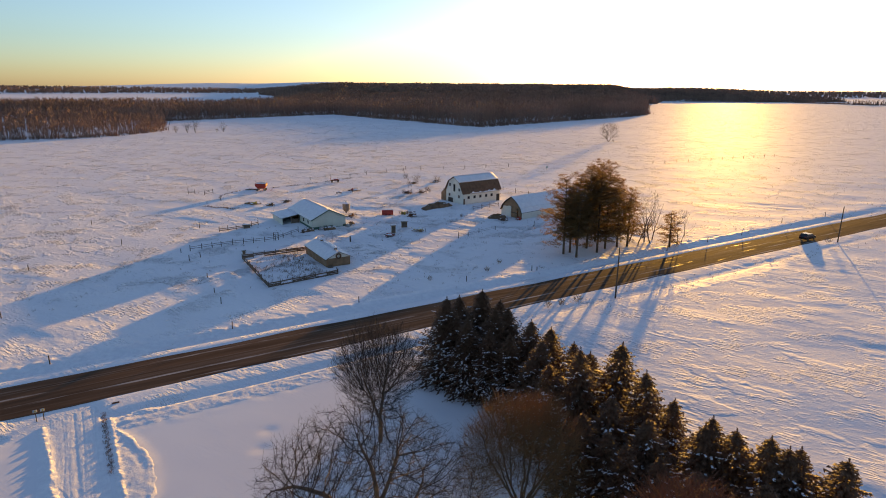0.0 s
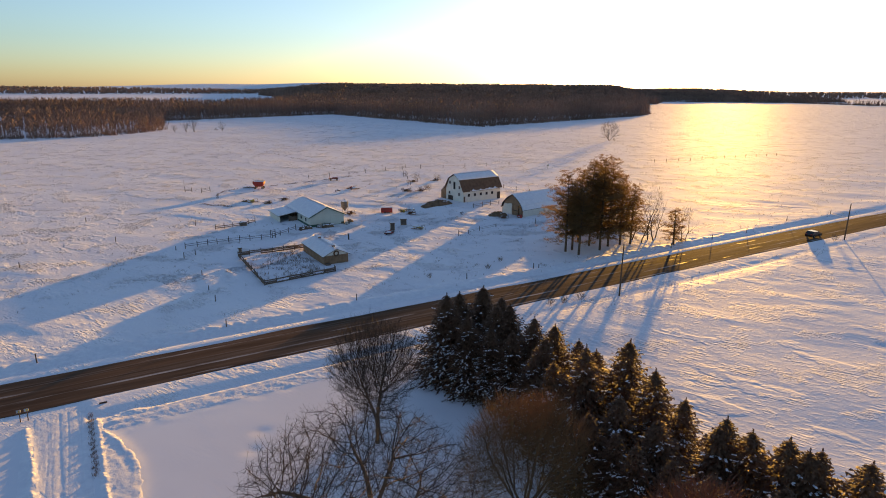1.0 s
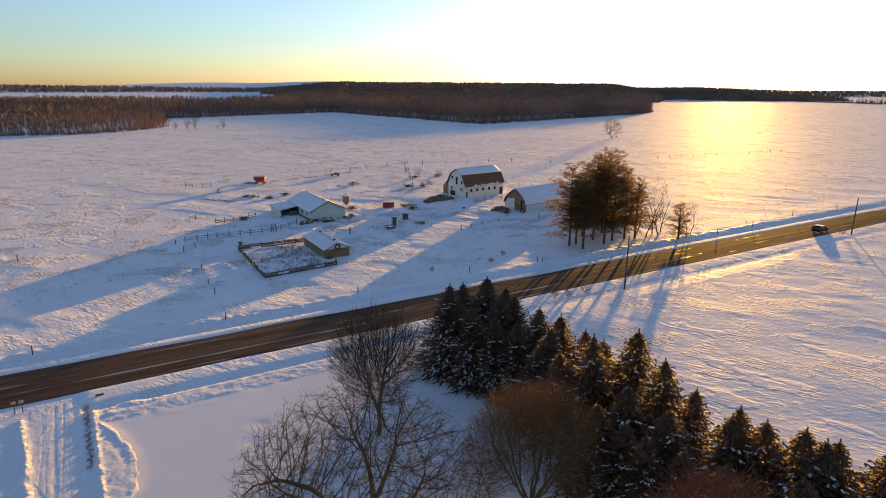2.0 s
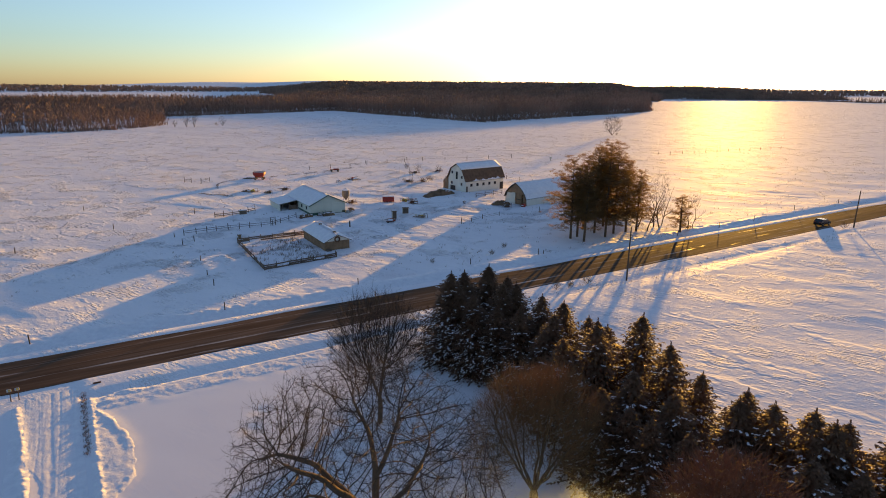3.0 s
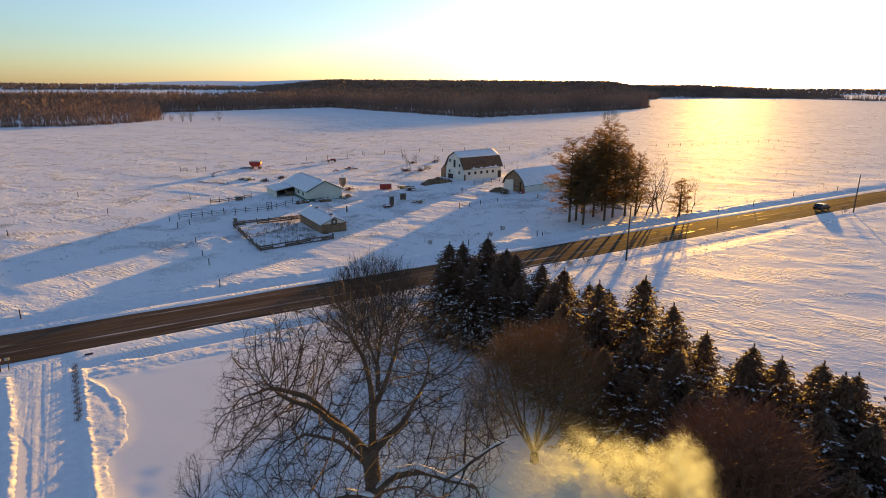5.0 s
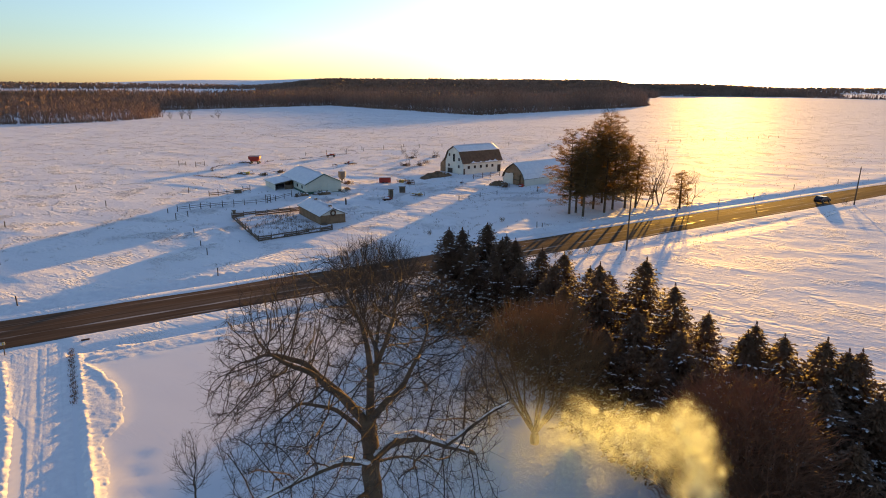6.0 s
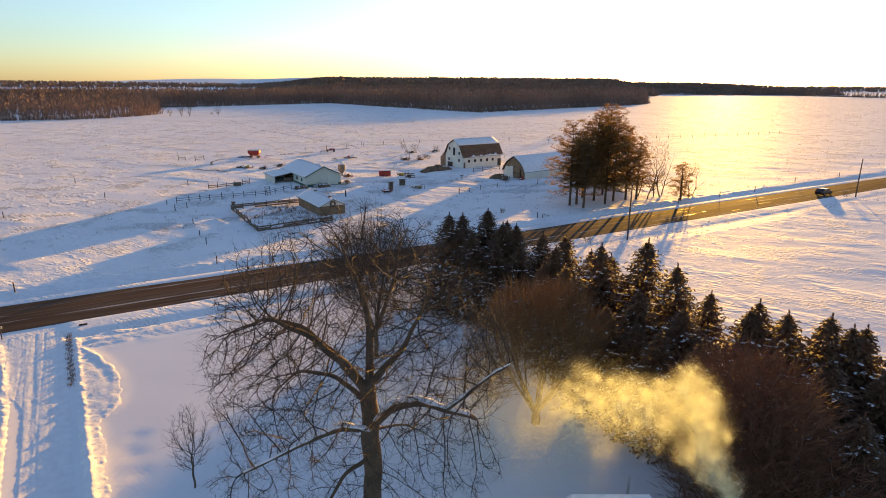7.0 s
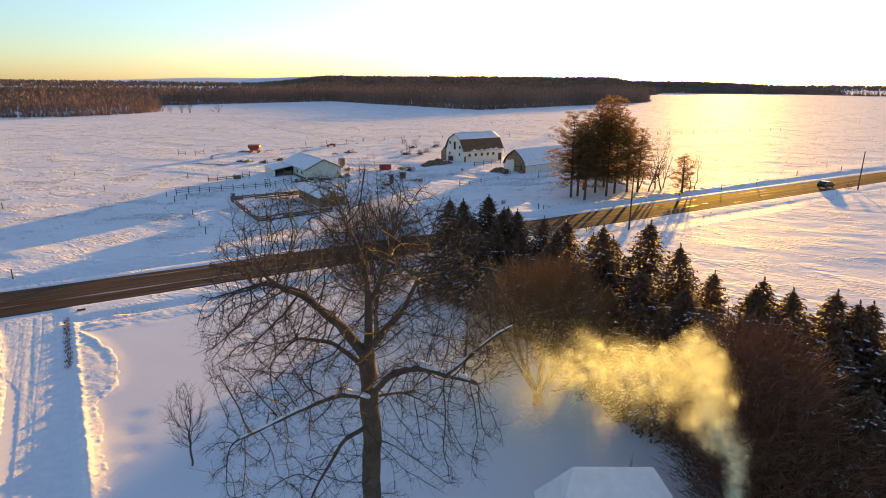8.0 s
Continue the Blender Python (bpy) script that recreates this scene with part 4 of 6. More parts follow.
def colonize(lines, targets, step, reach, kill, seed, tip=0.012, power=2.3, droop=0.0, rounds=110, sprigs=1.0, sprig=0.45, rise=0.0, lift=None, wander=0.22):
    """Grow a tree from given limbs towards targets in its crown. Lines: (points, least radius); returns thick wood and fine crown."""
    rng = np.random.default_rng(seed)
    pos, parent, least = [], [], []

    def nearest(p):
        return int(np.argmin([np.sum((np.asarray(q) - p) ** 2) for q in pos])) if pos else -1
    for pts, r0, r1 in lines:
        at = nearest(np.asarray(pts[0]))
        for k, (a, b) in enumerate(zip(pts, pts[1:])):
            a, b = np.asarray(a, float), np.asarray(b, float)
            n = max(1, int(np.linalg.norm(b - a) / step))
            for i in range(n if at >= 0 and (k or pos) else n + 1):
                f = (i + 1) / n if at >= 0 else i / n
                q = a + (b - a) * min(1, f) + rng.normal(0, 0.05, 3) * (r0 < 0.4)
                pos.append(q), parent.append(at), least.append(r0 + (r1 - r0) * (k + f) / (len(pts) - 1))
                at = len(pos) - 1
    targets = np.asarray(targets)
    P = np.array(pos)
    d = np.linalg.norm(targets[:, None] - P[None], axis=2)
    near, dist = d.argmin(1), d.min(1)
    for turn in range(rounds):
        live = dist < reach
        if not live.any():
            break
        pull = np.zeros_like(P)
        way = targets[live] - P[near[live]]
        np.add.at(pull, near[live], way / (np.linalg.norm(way, axis=1, keepdims=True) + 1e-6))
        who = np.where(np.abs(pull).sum(1) > 1e-6)[0]
        v = pull[who] / (np.linalg.norm(pull[who], axis=1, keepdims=True) + 1e-6)
        v = v + rng.normal(0, wander, v.shape) + np.array([0, 0, rise - droop])
        if lift is not None:
            v[:, 2] += np.interp(P[who][:, 2], lift[0], lift[1])
        v = v / (np.linalg.norm(v, axis=1, keepdims=True) + 1e-6)
        new_p = P[who] + v * step
        base = len(P)
        P = np.concatenate([P, new_p])
        parent.extend(int(w) for w in who)
        least.extend([0.0] * len(who))
        dn = np.linalg.norm(targets[:, None] - new_p[None], axis=2)
        k, m = dn.argmin(1), dn.min(1)
        better = m < dist
        near[better], dist[better] = base + k[better], m[better]
        keep = dist > kill
        targets, near, dist = targets[keep], near[keep], dist[keep]
        if not len(targets) or len(P) > 16000:
            break
    n = len(P)
    kids = [[] for _ in range(n)]
    for i, q in enumerate(parent):
        if q >= 0:
            kids[q].append(i)
    r = np.zeros(n)
    for i in range(n - 1, -1, -1):
        r[i] = max(tip, sum(r[c] ** power for c in kids[i]) ** (1 / power), least[i]) if kids[i] else max(tip, least[i])
    lead = [max(c, key=lambda q: r[q]) if c else i for i, c in enumerate(kids)]
    up = np.array([q if q >= 0 else i for i, q in enumerate(parent)])
    for turn in range(2):
        P = 0.5 * P + 0.25 * P[up] + 0.25 * P[np.array(lead)]
    wood, crown = Mesh(), Mesh()
    starts = [i for i in range(n) if parent[i] < 0]
    while starts:
        i = starts.pop()
        chain = ([parent[i]] if parent[i] >= 0 else []) + [i]
        while kids[chain[-1]]:
            c = sorted(kids[chain[-1]], key=lambda q: -r[q])
            starts.extend(c[1:])
            chain.append(c[0])
        rad = [float(r[q]) for q in chain]
        if parent[i] >= 0:
            rad[0] = rad[1]
        cut = next((k for k, q in enumerate(rad) if q < 0.05), len(rad) - 1)
        if cut > 0:
            wood.tube([P[q] for q in chain[:cut + 1]], rad[:cut + 1], 10 if rad[0] > 0.25 else 7 if rad[0] > 0.1 else 5, cap=False)
        if cut < len(chain) - 1:
            crown.tube([P[q] for q in chain[cut:]], rad[cut:], 3, cap=False)
    for i in range(n):
        if r[i] > 0.035 or parent[i] < 0:
            continue
        for k in range(int(sprigs + rng.random())):
            e = (P[i] - P[parent[i]]) / step * 0.7 + rng.normal(0, 0.55, 3) + np.array([0, 0, rise - droop])
            e = e / np.linalg.norm(e)
            side = np.cross(e, rng.normal(0, 1, 3))
            side = side / (np.linalg.norm(side) + 1e-6)
            w = side * rng.uniform(0.005, 0.009)
            L = sprig * rng.uniform(0.5, 1.5)
            bend = rng.normal(0, 0.12, 3) * L
            a, m, t = P[i], P[i] + e * L * 0.5 + bend, P[i] + e * L + bend * 2 + np.array([0, 0, -droop * L])
            crown.add([a - w, a + w, m + w * 0.7, m - w * 0.7, t], [(0, 1, 2, 3), (3, 2, 4)])
            for q in range(2):
                c = a + (t - a) * rng.uniform(0.3, 0.9)
                f = e * 0.7 + rng.normal(0, 0.5, 3)
                crown.add([c - w * 0.7, c + w * 0.7, c + f / np.linalg.norm(f) * L * rng.uniform(0.25, 0.55)], [(0, 1, 2)])
    return wood, crown


def in_ball(rng, count, c, radii, low=-1.0, core=0.0):
    out = []
    while len(out) < count:
        q = rng.uniform(-1, 1, 3)
        d = np.linalg.norm(q)
        if core < d < 1 and q[2] > low:
            out.append((c[0] + q[0] * radii[0], c[1] + q[1] * radii[1], c[2] + q[2] * radii[2]))
    return out


def big_elm():
    o = thing("elm_tree", "large bare elm with spreading snow-dusted limbs", "tree")
    y = 29.3
    right = [(-3.3, y - 0.2, 10.7), (-2.4, y - 0.6, 11.9), (-1.4, y - 0.9, 12.3), (-0.2, y - 1.1, 12.0), (1.15, y - 1.2, 11.7)]
    rise = [(-0.2, y - 1.1, 12.0), (0.9, y - 1.6, 13.2), (1.8, y - 1.9, 14.2), (2.5, y - 2.1, 14.7)]
    left = [(-3.45, y - 0.3, 10.4), (-4.6, y - 0.7, 10.9), (-6.0, y - 1.1, 10.5), (-7.6, y - 1.5, 9.8), (-9.0, y - 1.9, 9.3)]
    lines = [([(-4.0, y, -0.3), (-3.7, y, 1.2), (-3.55, y, 5.4), (-3.45, y, 8.5), (-3.45, y, 10.6), (-3.6, y, 12.4)], 0.38, 0.32),
             ([(-3.6, y, 12.2), (-4.4, y - 0.3, 13.6), (-5.6, y - 0.7, 15.0), (-7.2, y - 1.2, 16.0)], 0.3, 0.1),
             ([(-4.4, y - 0.3, 13.6), (-6.2, y + 0.5, 14.9), (-8.0, y + 1.0, 15.3), (-9.2, y + 1.4, 14.6)], 0.22, 0.06),
             ([(-3.6, y, 12.4), (-3.4, y + 0.2, 14.6), (-3.7, y + 0.6, 16.4), (-4.2, y + 0.8, 17.6)], 0.26, 0.06),
             ([(-3.4, y + 0.2, 14.6), (-2.7, y + 0.8, 16.2), (-2.3, y + 1.4, 17.6)], 0.17, 0.05),
             ([(-3.6, y, 12.3), (-2.8, y - 0.4, 13.6), (-1.7, y - 0.8, 15.0), (-1.0, y - 1.0, 16.8)], 0.25, 0.06),
             (right, 0.25, 0.12), (rise, 0.11, 0.03), (left, 0.2, 0.05),
             ([(-3.5, y - 0.3, 9.2), (-4.4, y - 1.0, 9.0), (-5.4, y - 1.7, 7.6), (-6.1, y - 2.1, 6.0)], 0.15, 0.04),
             ([(-3.6, y + 0.3, 11.6), (-5.2, y + 1.2, 12.4), (-7.0, y + 1.9, 12.3), (-8.4, y + 2.4, 10.9)], 0.17, 0.04),
             ([(-3.3, y + 0.3, 10.2), (-2.2, y + 1.1, 10.0), (-1.0, y + 1.8, 9.0)], 0.1, 0.03)]
    rng = np.random.default_rng(5)
    aims = (in_ball(rng, 7600, (-3.9, y, 14.2), (6.5, 6.0, 6.1), -0.4, 0.4) + in_ball(rng, 520, (-7.0, y - 0.6, 8.4), (3.6, 3.8, 3.6)) + in_ball(rng, 280, (-0.2, y - 0.6, 9.6), (2.6, 3.2, 2.8))
            + in_ball(rng, 90, (-3.4, y, 6.0), (1.6, 1.6, 2.6)))
    lines = [lines[0]] + [(pts, r0 * 0.78, r1 * 0.78) for pts, r0, r1 in lines[1:]]
    wood, crown = colonize(lines, aims, 0.28, 2.4, 0.36, 6, 0.0115, 2.55, 0.0, sprigs=2.6, sprig=0.55, lift=((6.0, 10.5, 14.0), (-0.5, -0.2, 0.22)), wander=0.17)
    part("trunk", wood, BARK, o, smooth=True)
    part("crown", crown, TWIG, o)
    r = random.Random(8)
    for pts, r0, r1 in ((right, 0.25, 0.12), (rise, 0.11, 0.03), (left, 0.2, 0.05)):
        cover = Mesh()
        top, rad = [], []
        for k, (a, b) in enumerate(zip(pts, pts[1:])):
            for i in range(4):
                f = (k + i / 4) / (len(pts) - 1)
                q = r0 + (r1 - r0) * f
                top.append(Vector(a).lerp(Vector(b), i / 4) + Vector((r.uniform(-0.02, 0.02), 0, q * r.uniform(0.75, 1.0))))
                rad.append(q * r.uniform(0.55, 0.85))
        part("limb_snow", cover.tube(top, rad, 6), TREE_SNOW, o, "line of snow along the limb", True)
    return o


def grown_tree(x, y, label, stems, aims, seed, twig, step=0.25, reach=1.8, kill=0.35, tip=0.011, rise=0.0, sprigs=1.0, sprig=0.5, group="", name="bare_tree", clouds=()):
    """A bare tree grown into its crown; stems are lines from the ground."""
    o = thing(name, label, "tree", x, y, land_at(x, y), group=group)
    wood, crown = colonize(stems, aims, step, reach, kill, seed, tip, 2.4, 0.0, 90, sprigs, sprig, rise)
    for k, (c, radii, count, length, width, up) in enumerate(clouds):
        haze(crown, c, radii, count, seed + k, length, width, up)
    part("trunk", wood, BARK, o, smooth=True)
    part("crown", crown, twig, o)
    return o


def haze(mesh, c, radii, count, seed, length, width, rise=0.8, hollow=0.3):
    """Fine twigs filling a crown: thin slivers that sweep up and out."""
    r = random.Random(seed)
    for k in range(count):
        while True:
            q = Vector((r.uniform(-1, 1), r.uniform(-1, 1), r.uniform(-1, 1)))
            if hollow < q.length < 1.0 + r.gauss(0, 0.08):
                break
        p = Vector((c[0] + q.x * radii[0], c[1] + q.y * radii[1], c[2] + q.z * radii[2]))
        d = Vector((q.x + r.gauss(0, 0.4), q.y + r.gauss(0, 0.4), rise + r.gauss(0, 0.35))).normalized()
        L = length * r.uniform(0.5, 1.3)
        w = d.cross(Vector((r.uniform(-1, 1), r.uniform(-1, 1), r.uniform(-1, 1)))).normalized() * width * r.uniform(0.6, 1.2)
        m = p + d * L * 0.5 + Vector((r.gauss(0, 0.06), r.gauss(0, 0.06), r.gauss(0, 0.06))) * L
        mesh.add([p - w, p + w, m + w * 0.6, p + d * L, m - w * 0.6], [(0, 1, 2, 3, 4)])


def bare_tree(x, y, h, seed, label, twig, stems=1, spread=0.5, top=4, hang=0.0, group="", fork=(3, 5), name="bare_tree", clouds=()):
    o = thing(name, label, "tree", x, y, land_at(x, y), group=group)
    g = Grower(seed)
    for k in range(stems):
        a = 6.283 * k / stems + g.r.uniform(-0.4, 0.4)
        lean = spread * g.r.uniform(0.4, 1.0) * (0.25 if stems == 1 else 1.0)
        d = (math.cos(a) * lean, math.sin(a) * lean, 1.0)
        g.shoot((math.cos(a) * 0.12 * (stems > 1), math.sin(a) * 0.12 * (stems > 1), -0.2), d, h * 0.48, h * (0.02 if stems == 1 and name != "slender_tree" else 0.013), 1, top, hang - 0.02, 0.12, fork, 0.6)
    for k, (c, radii, count, length, width, rise) in enumerate(clouds):
        haze(g.twigs, c, radii, count, seed + k, length, width, rise)
    return g.finish(o, BARK, twig)


big_elm()
AIM = np.random.default_rng(17)
grown_tree(-6.5, 58.0, "slim upright bare tree with many fine twigs", [([(0, 0, -0.3), (0, 0, 2.6)], 0.16, 0.13), ([(0, 0, 2.6), (0.4, 0.2, 6.0)], 0.09, 0.04), ([(0, 0, 2.6), (-0.9, -0.2, 5.6)], 0.08, 0.04)],
           [p for p in in_ball(AIM, 5200, (0.0, 0, 7.9), (5.0, 4.4, 5.4), -0.9) if math.hypot(p[0], p[1]) < 0.5 + 0.72 * (p[2] - 1.5)], 41, TWIG, reach=2.3, rise=0.45, sprigs=2.4, sprig=0.9,
           clouds=[((0, 0, 9.6), (4.5, 4.0, 3.4), 3800, 1.0, 0.011, 2.2), ((-0.8, 0, 7.4), (3.0, 2.8, 3.0), 1500, 1.0, 0.010, 2.2)])
ring = [(math.cos(a), math.sin(a)) for a in (0.2, 1.1, 2.3, 3.0, 3.9, 4.8, 5.6)]
grown_tree(6.9, 46.8, "dense bare willow with orange-brown twigs", [([(0, 0, -0.3), (0.05, 0, 0.8)], 0.26, 0.22)] + [([(0, 0, 0.5 + 0.08 * k), (1.3 * c, 1.1 * s, 2.6), (2.9 * c, 2.4 * s, 5.6 + 0.5 * (k % 3)), (3.7 * c, 3.1 * s, 7.6 + 0.5 * (k % 2))], 0.12, 0.035) for k, (c, s) in enumerate(ring)]
           + [([(0, 0, 0.8), (0.3, 0.2, 4.0), (0.1, 0.3, 8.4)], 0.12, 0.04), ([(0, 0, 0.8), (-1.0, -0.8, 3.6), (-1.2, -1.0, 7.8)], 0.11, 0.04), ([(0, 0, 0.8), (1.1, -0.6, 3.6), (1.6, -0.9, 8.0)], 0.11, 0.04)],
           in_ball(AIM, 3000, (0, 0.2, 6.9), (5.2, 4.6, 3.9), -0.9) + in_ball(AIM, 900, (-3.6, -0.6, 4.6), (2.6, 2.4, 2.6)) + in_ball(AIM, 500, (3.4, -0.6, 4.4), (2.2, 2.2, 2.4)), 42, ORANGE_TWIG, rise=0.35, sprigs=2.0, sprig=0.9,
           clouds=[((-1.2, 0.1, 8.8), (2.6, 2.6, 2.4), 2600, 1.1, 0.013, 1.6), ((1.4, 0.6, 9.2), (2.0, 2.2, 2.0), 1700, 1.1, 0.013, 1.7), ((3.3, 0.2, 7.4), (1.8, 2.2, 2.4), 1500, 1.0, 0.012, 1.2), ((-3.4, -0.4, 6.4), (2.1, 2.4, 2.6), 1700, 1.0, 0.012, 1.0),
                   ((0.4, -1.6, 6.2), (3.4, 2.0, 3.0), 1900, 1.0, 0.011, 1.3), ((-3.9, -1.0, 3.9), (1.8, 2.0, 2.2), 700, 0.8, 0.010, 0.8), ((3.4, -0.8, 3.8), (1.8, 1.8, 2.2), 600, 0.8, 0.010, 0.9)])
grown_tree(16.4, 35.2, "dense bare tree with russet twigs", [([(0.3 * c, 0.3 * s, -0.3), (1.5 * c, 1.5 * s, 4.0)], 0.09, 0.05) for c, s in ((1, 0), (-0.8, 0.6), (0.1, -1), (0.5, 0.8), (-0.7, -0.6))],
           in_ball(AIM, 4200, (0, 0, 6.0), (4.6, 4.4, 5.6), -0.95) + in_ball(AIM, 1500, (3.0, -3.5, 3.2), (4.0, 3.4, 3.4), -0.9), 44, RED_TWIG, rise=0.3, kill=0.36, sprigs=1.6, sprig=0.8,
           clouds=[((0, 0, 6.0), (4.5, 4.3, 5.4), 14000, 0.8, 0.020, 0.8), ((1.5, -3.0, 3.4), (5.6, 3.6, 3.9), 9000, 0.8, 0.018, 0.6)])
grown_tree(-16.2, 39.0, "small bare sapling standing in snow", [([(0, 0, -0.2), (0.05, 0, 2.4)], 0.06, 0.04)], in_ball(AIM, 420, (0, 0, 3.3), (1.4, 1.4, 2.6), -0.8), 45, TWIG, 0.2, 1.5, 0.3, 0.009, 0.9, 1.2, 0.5)


def pine(x, y, h, seed, low, radius):
    """Bare trunk, then whorls of long level boughs, each ending in flat fans of fine needles."""
    rng = random.Random(seed)
    o = thing("pine_tree", "tall old pine with bare lower trunk", "tree", x, y, land_at(x, y), group="pine grove by the road")
    trunk, needles = Mesh(), Mesh()
    tx, ty = rng.uniform(-0.4, 0.4), rng.uniform(-0.4, 0.4)
    trunk.tube([(0, 0, -0.3), (tx * 0.3, ty * 0.3, h * 0.4), (tx, ty, h * 0.97)], [0.26, 0.2, 0.04], 8)
    for k in range(4):                      # dead stubs under the crown
        a, z = rng.uniform(0, 6.28), low * rng.uniform(0.5, 1.0)
        trunk.tube([(0, 0, z), (math.cos(a) * 0.9, math.sin(a) * 0.9, z - 0.1)], [0.04, 0.012], 4, cap=False)
    z = low
    while z < h:
        t = (z - low) / (h - low)
        n = rng.choice((4, 5, 6)) if t < 0.85 else 4
        a0 = rng.uniform(0, 6.28)
        for k in range(n):
            a = a0 + 6.283 * k / n + rng.uniform(-0.5, 0.5)
            reach = max(0.6, 1.08 * radius * (0.6 + 0.75 * math.sin(min(1, t * 0.9 + 0.25) * math.pi) ** 0.7) * rng.uniform(0.4, 1.15) * (1 - 0.36 * t))
            rise = rng.uniform(-0.2, 0.2) + 0.75 * t
            f0 = z / h
            p0 = Vector((tx * f0, ty * f0, z))
            tip = p0 + Vector((math.cos(a) * reach, math.sin(a) * reach, reach * rise))
            mid = p0.lerp(tip, 0.5) + Vector((0, 0, -0.1 * reach))
            trunk.tube([p0, mid, tip], [0.06, 0.04, 0.012], 4, cap=False)
            for j in range(max(4, int(reach * 4.6))):
                f = 0.3 + 0.75 * rng.random() ** 0.8
                c = (p0.lerp(mid, f * 2) if f < 0.5 else mid.lerp(tip, f * 2 - 1)) + Vector((rng.gauss(0, 0.16 * reach + 0.1), rng.gauss(0, 0.16 * reach + 0.1), rng.gauss(0.1, 0.2)))
                for q in range(26):
                    b, e = a + rng.gauss(0, 1.3), rng.uniform(-0.25, 0.9)
                    s0 = c + Vector((rng.gauss(0, 0.22), rng.gauss(0, 0.22), rng.gauss(0, 0.07)))
                    L = rng.uniform(0.22, 0.48)
                    d = Vector((math.cos(b) * math.cos(e), math.sin(b) * math.cos(e), math.sin(e) * 0.8))
                    w = d.cross(Vector((rng.uniform(-0.5, 0.5), rng.uniform(-0.5, 0.5), 1))).normalized() * rng.uniform(0.028, 0.06)
                    needles.add([s0 + w, s0 - w, s0 + d * L], [(0, 1, 2)])
        z += rng.uniform(0.55, 1.0)
    part("trunk", trunk, BARK, o)
    part("needles", needles, PINE_NEEDLES, o)


for k, (x, y, h, low, r) in enumerate([(27.1, 131.6, 17.3, 3.2, 4.0), (28.8, 132.9, 15.0, 4.0, 3.0), (29.4, 128.9, 14.0, 5.0, 2.6), (33.2, 135.6, 18.8, 4.0, 3.8), (34.9, 132.7, 19.6, 3.6, 4.2),
                                       (37.4, 135.4, 18.6, 3.6, 4.0), (36.2, 140.0, 17.5, 4.0, 3.6), (40.6, 137.0, 15.0, 3.6, 3.2), (43.2, 137.8, 13.6, 3.4, 2.6), (31.2, 138.0, 16.0, 4.0, 3.4)]):
    pine(x, y, h, 60 + k, low, r)
for k, (x, y, h) in enumerate([(46.2, 139.2, 12.4), (48.8, 142.6, 12.8), (49.9, 141.8, 13.0), (51.5, 145.0, 11.0), (56.2, 141.0, 8.5), (44.8, 141.6, 12.0), (58.0, 143.0, 7.5)]):
    bare_tree(x, y, h, 80 + k, "slender bare roadside tree", TWIG, 1, 0.35, 3, -0.06, "pine grove by the road", (4, 6), "slender_tree",
              clouds=[((0.3, 0, h * 0.74), (0.8, 0.8, h * 0.26), 110, 0.8, 0.018, 2.4)])
pine(53.4, 138.4, 8.6, 79, 1.6, 1.9)
bare_tree(115.5, 426.0, 13.5, 95, "lone round-crowned bare tree in the field", TWIG, 3, 0.8, 3, -0.02, "", (5, 7), clouds=[((0, 0, 8.2), (6.2, 6.2, 4.6), 1100, 1.6, 0.035, 0.9)])
for k, (x, y, h) in enumerate([(-199, 490, 13.5), (-204, 487, 11.0), (-212, 484, 5.0), (-180, 500, 7.5)]):
    bare_tree(x, y, h, 96 + k, "bare tree at the field's edge", TWIG, 3, 0.6, 3, -0.03, "field edge trees", (5, 6), clouds=[((0, 0, h * 0.62), (h * 0.38, h * 0.38, h * 0.36), 130, 1.6, 0.03, 1.8)])


# ---- woods ----
def inside(poly, x, y):
    hit = np.zeros(len(x), bool)
    for (x0, y0), (x1, y1) in zip(poly, poly[1:] + poly[:1]):
        cross = (y0 > y) != (y1 > y)
        with np.errstate(divide="ignore", invalid="ignore"):
            hit ^= cross & (x < (x1 - x0) * (y - y0) / (y1 - y0 + 1e-9) + x0)
    return hit


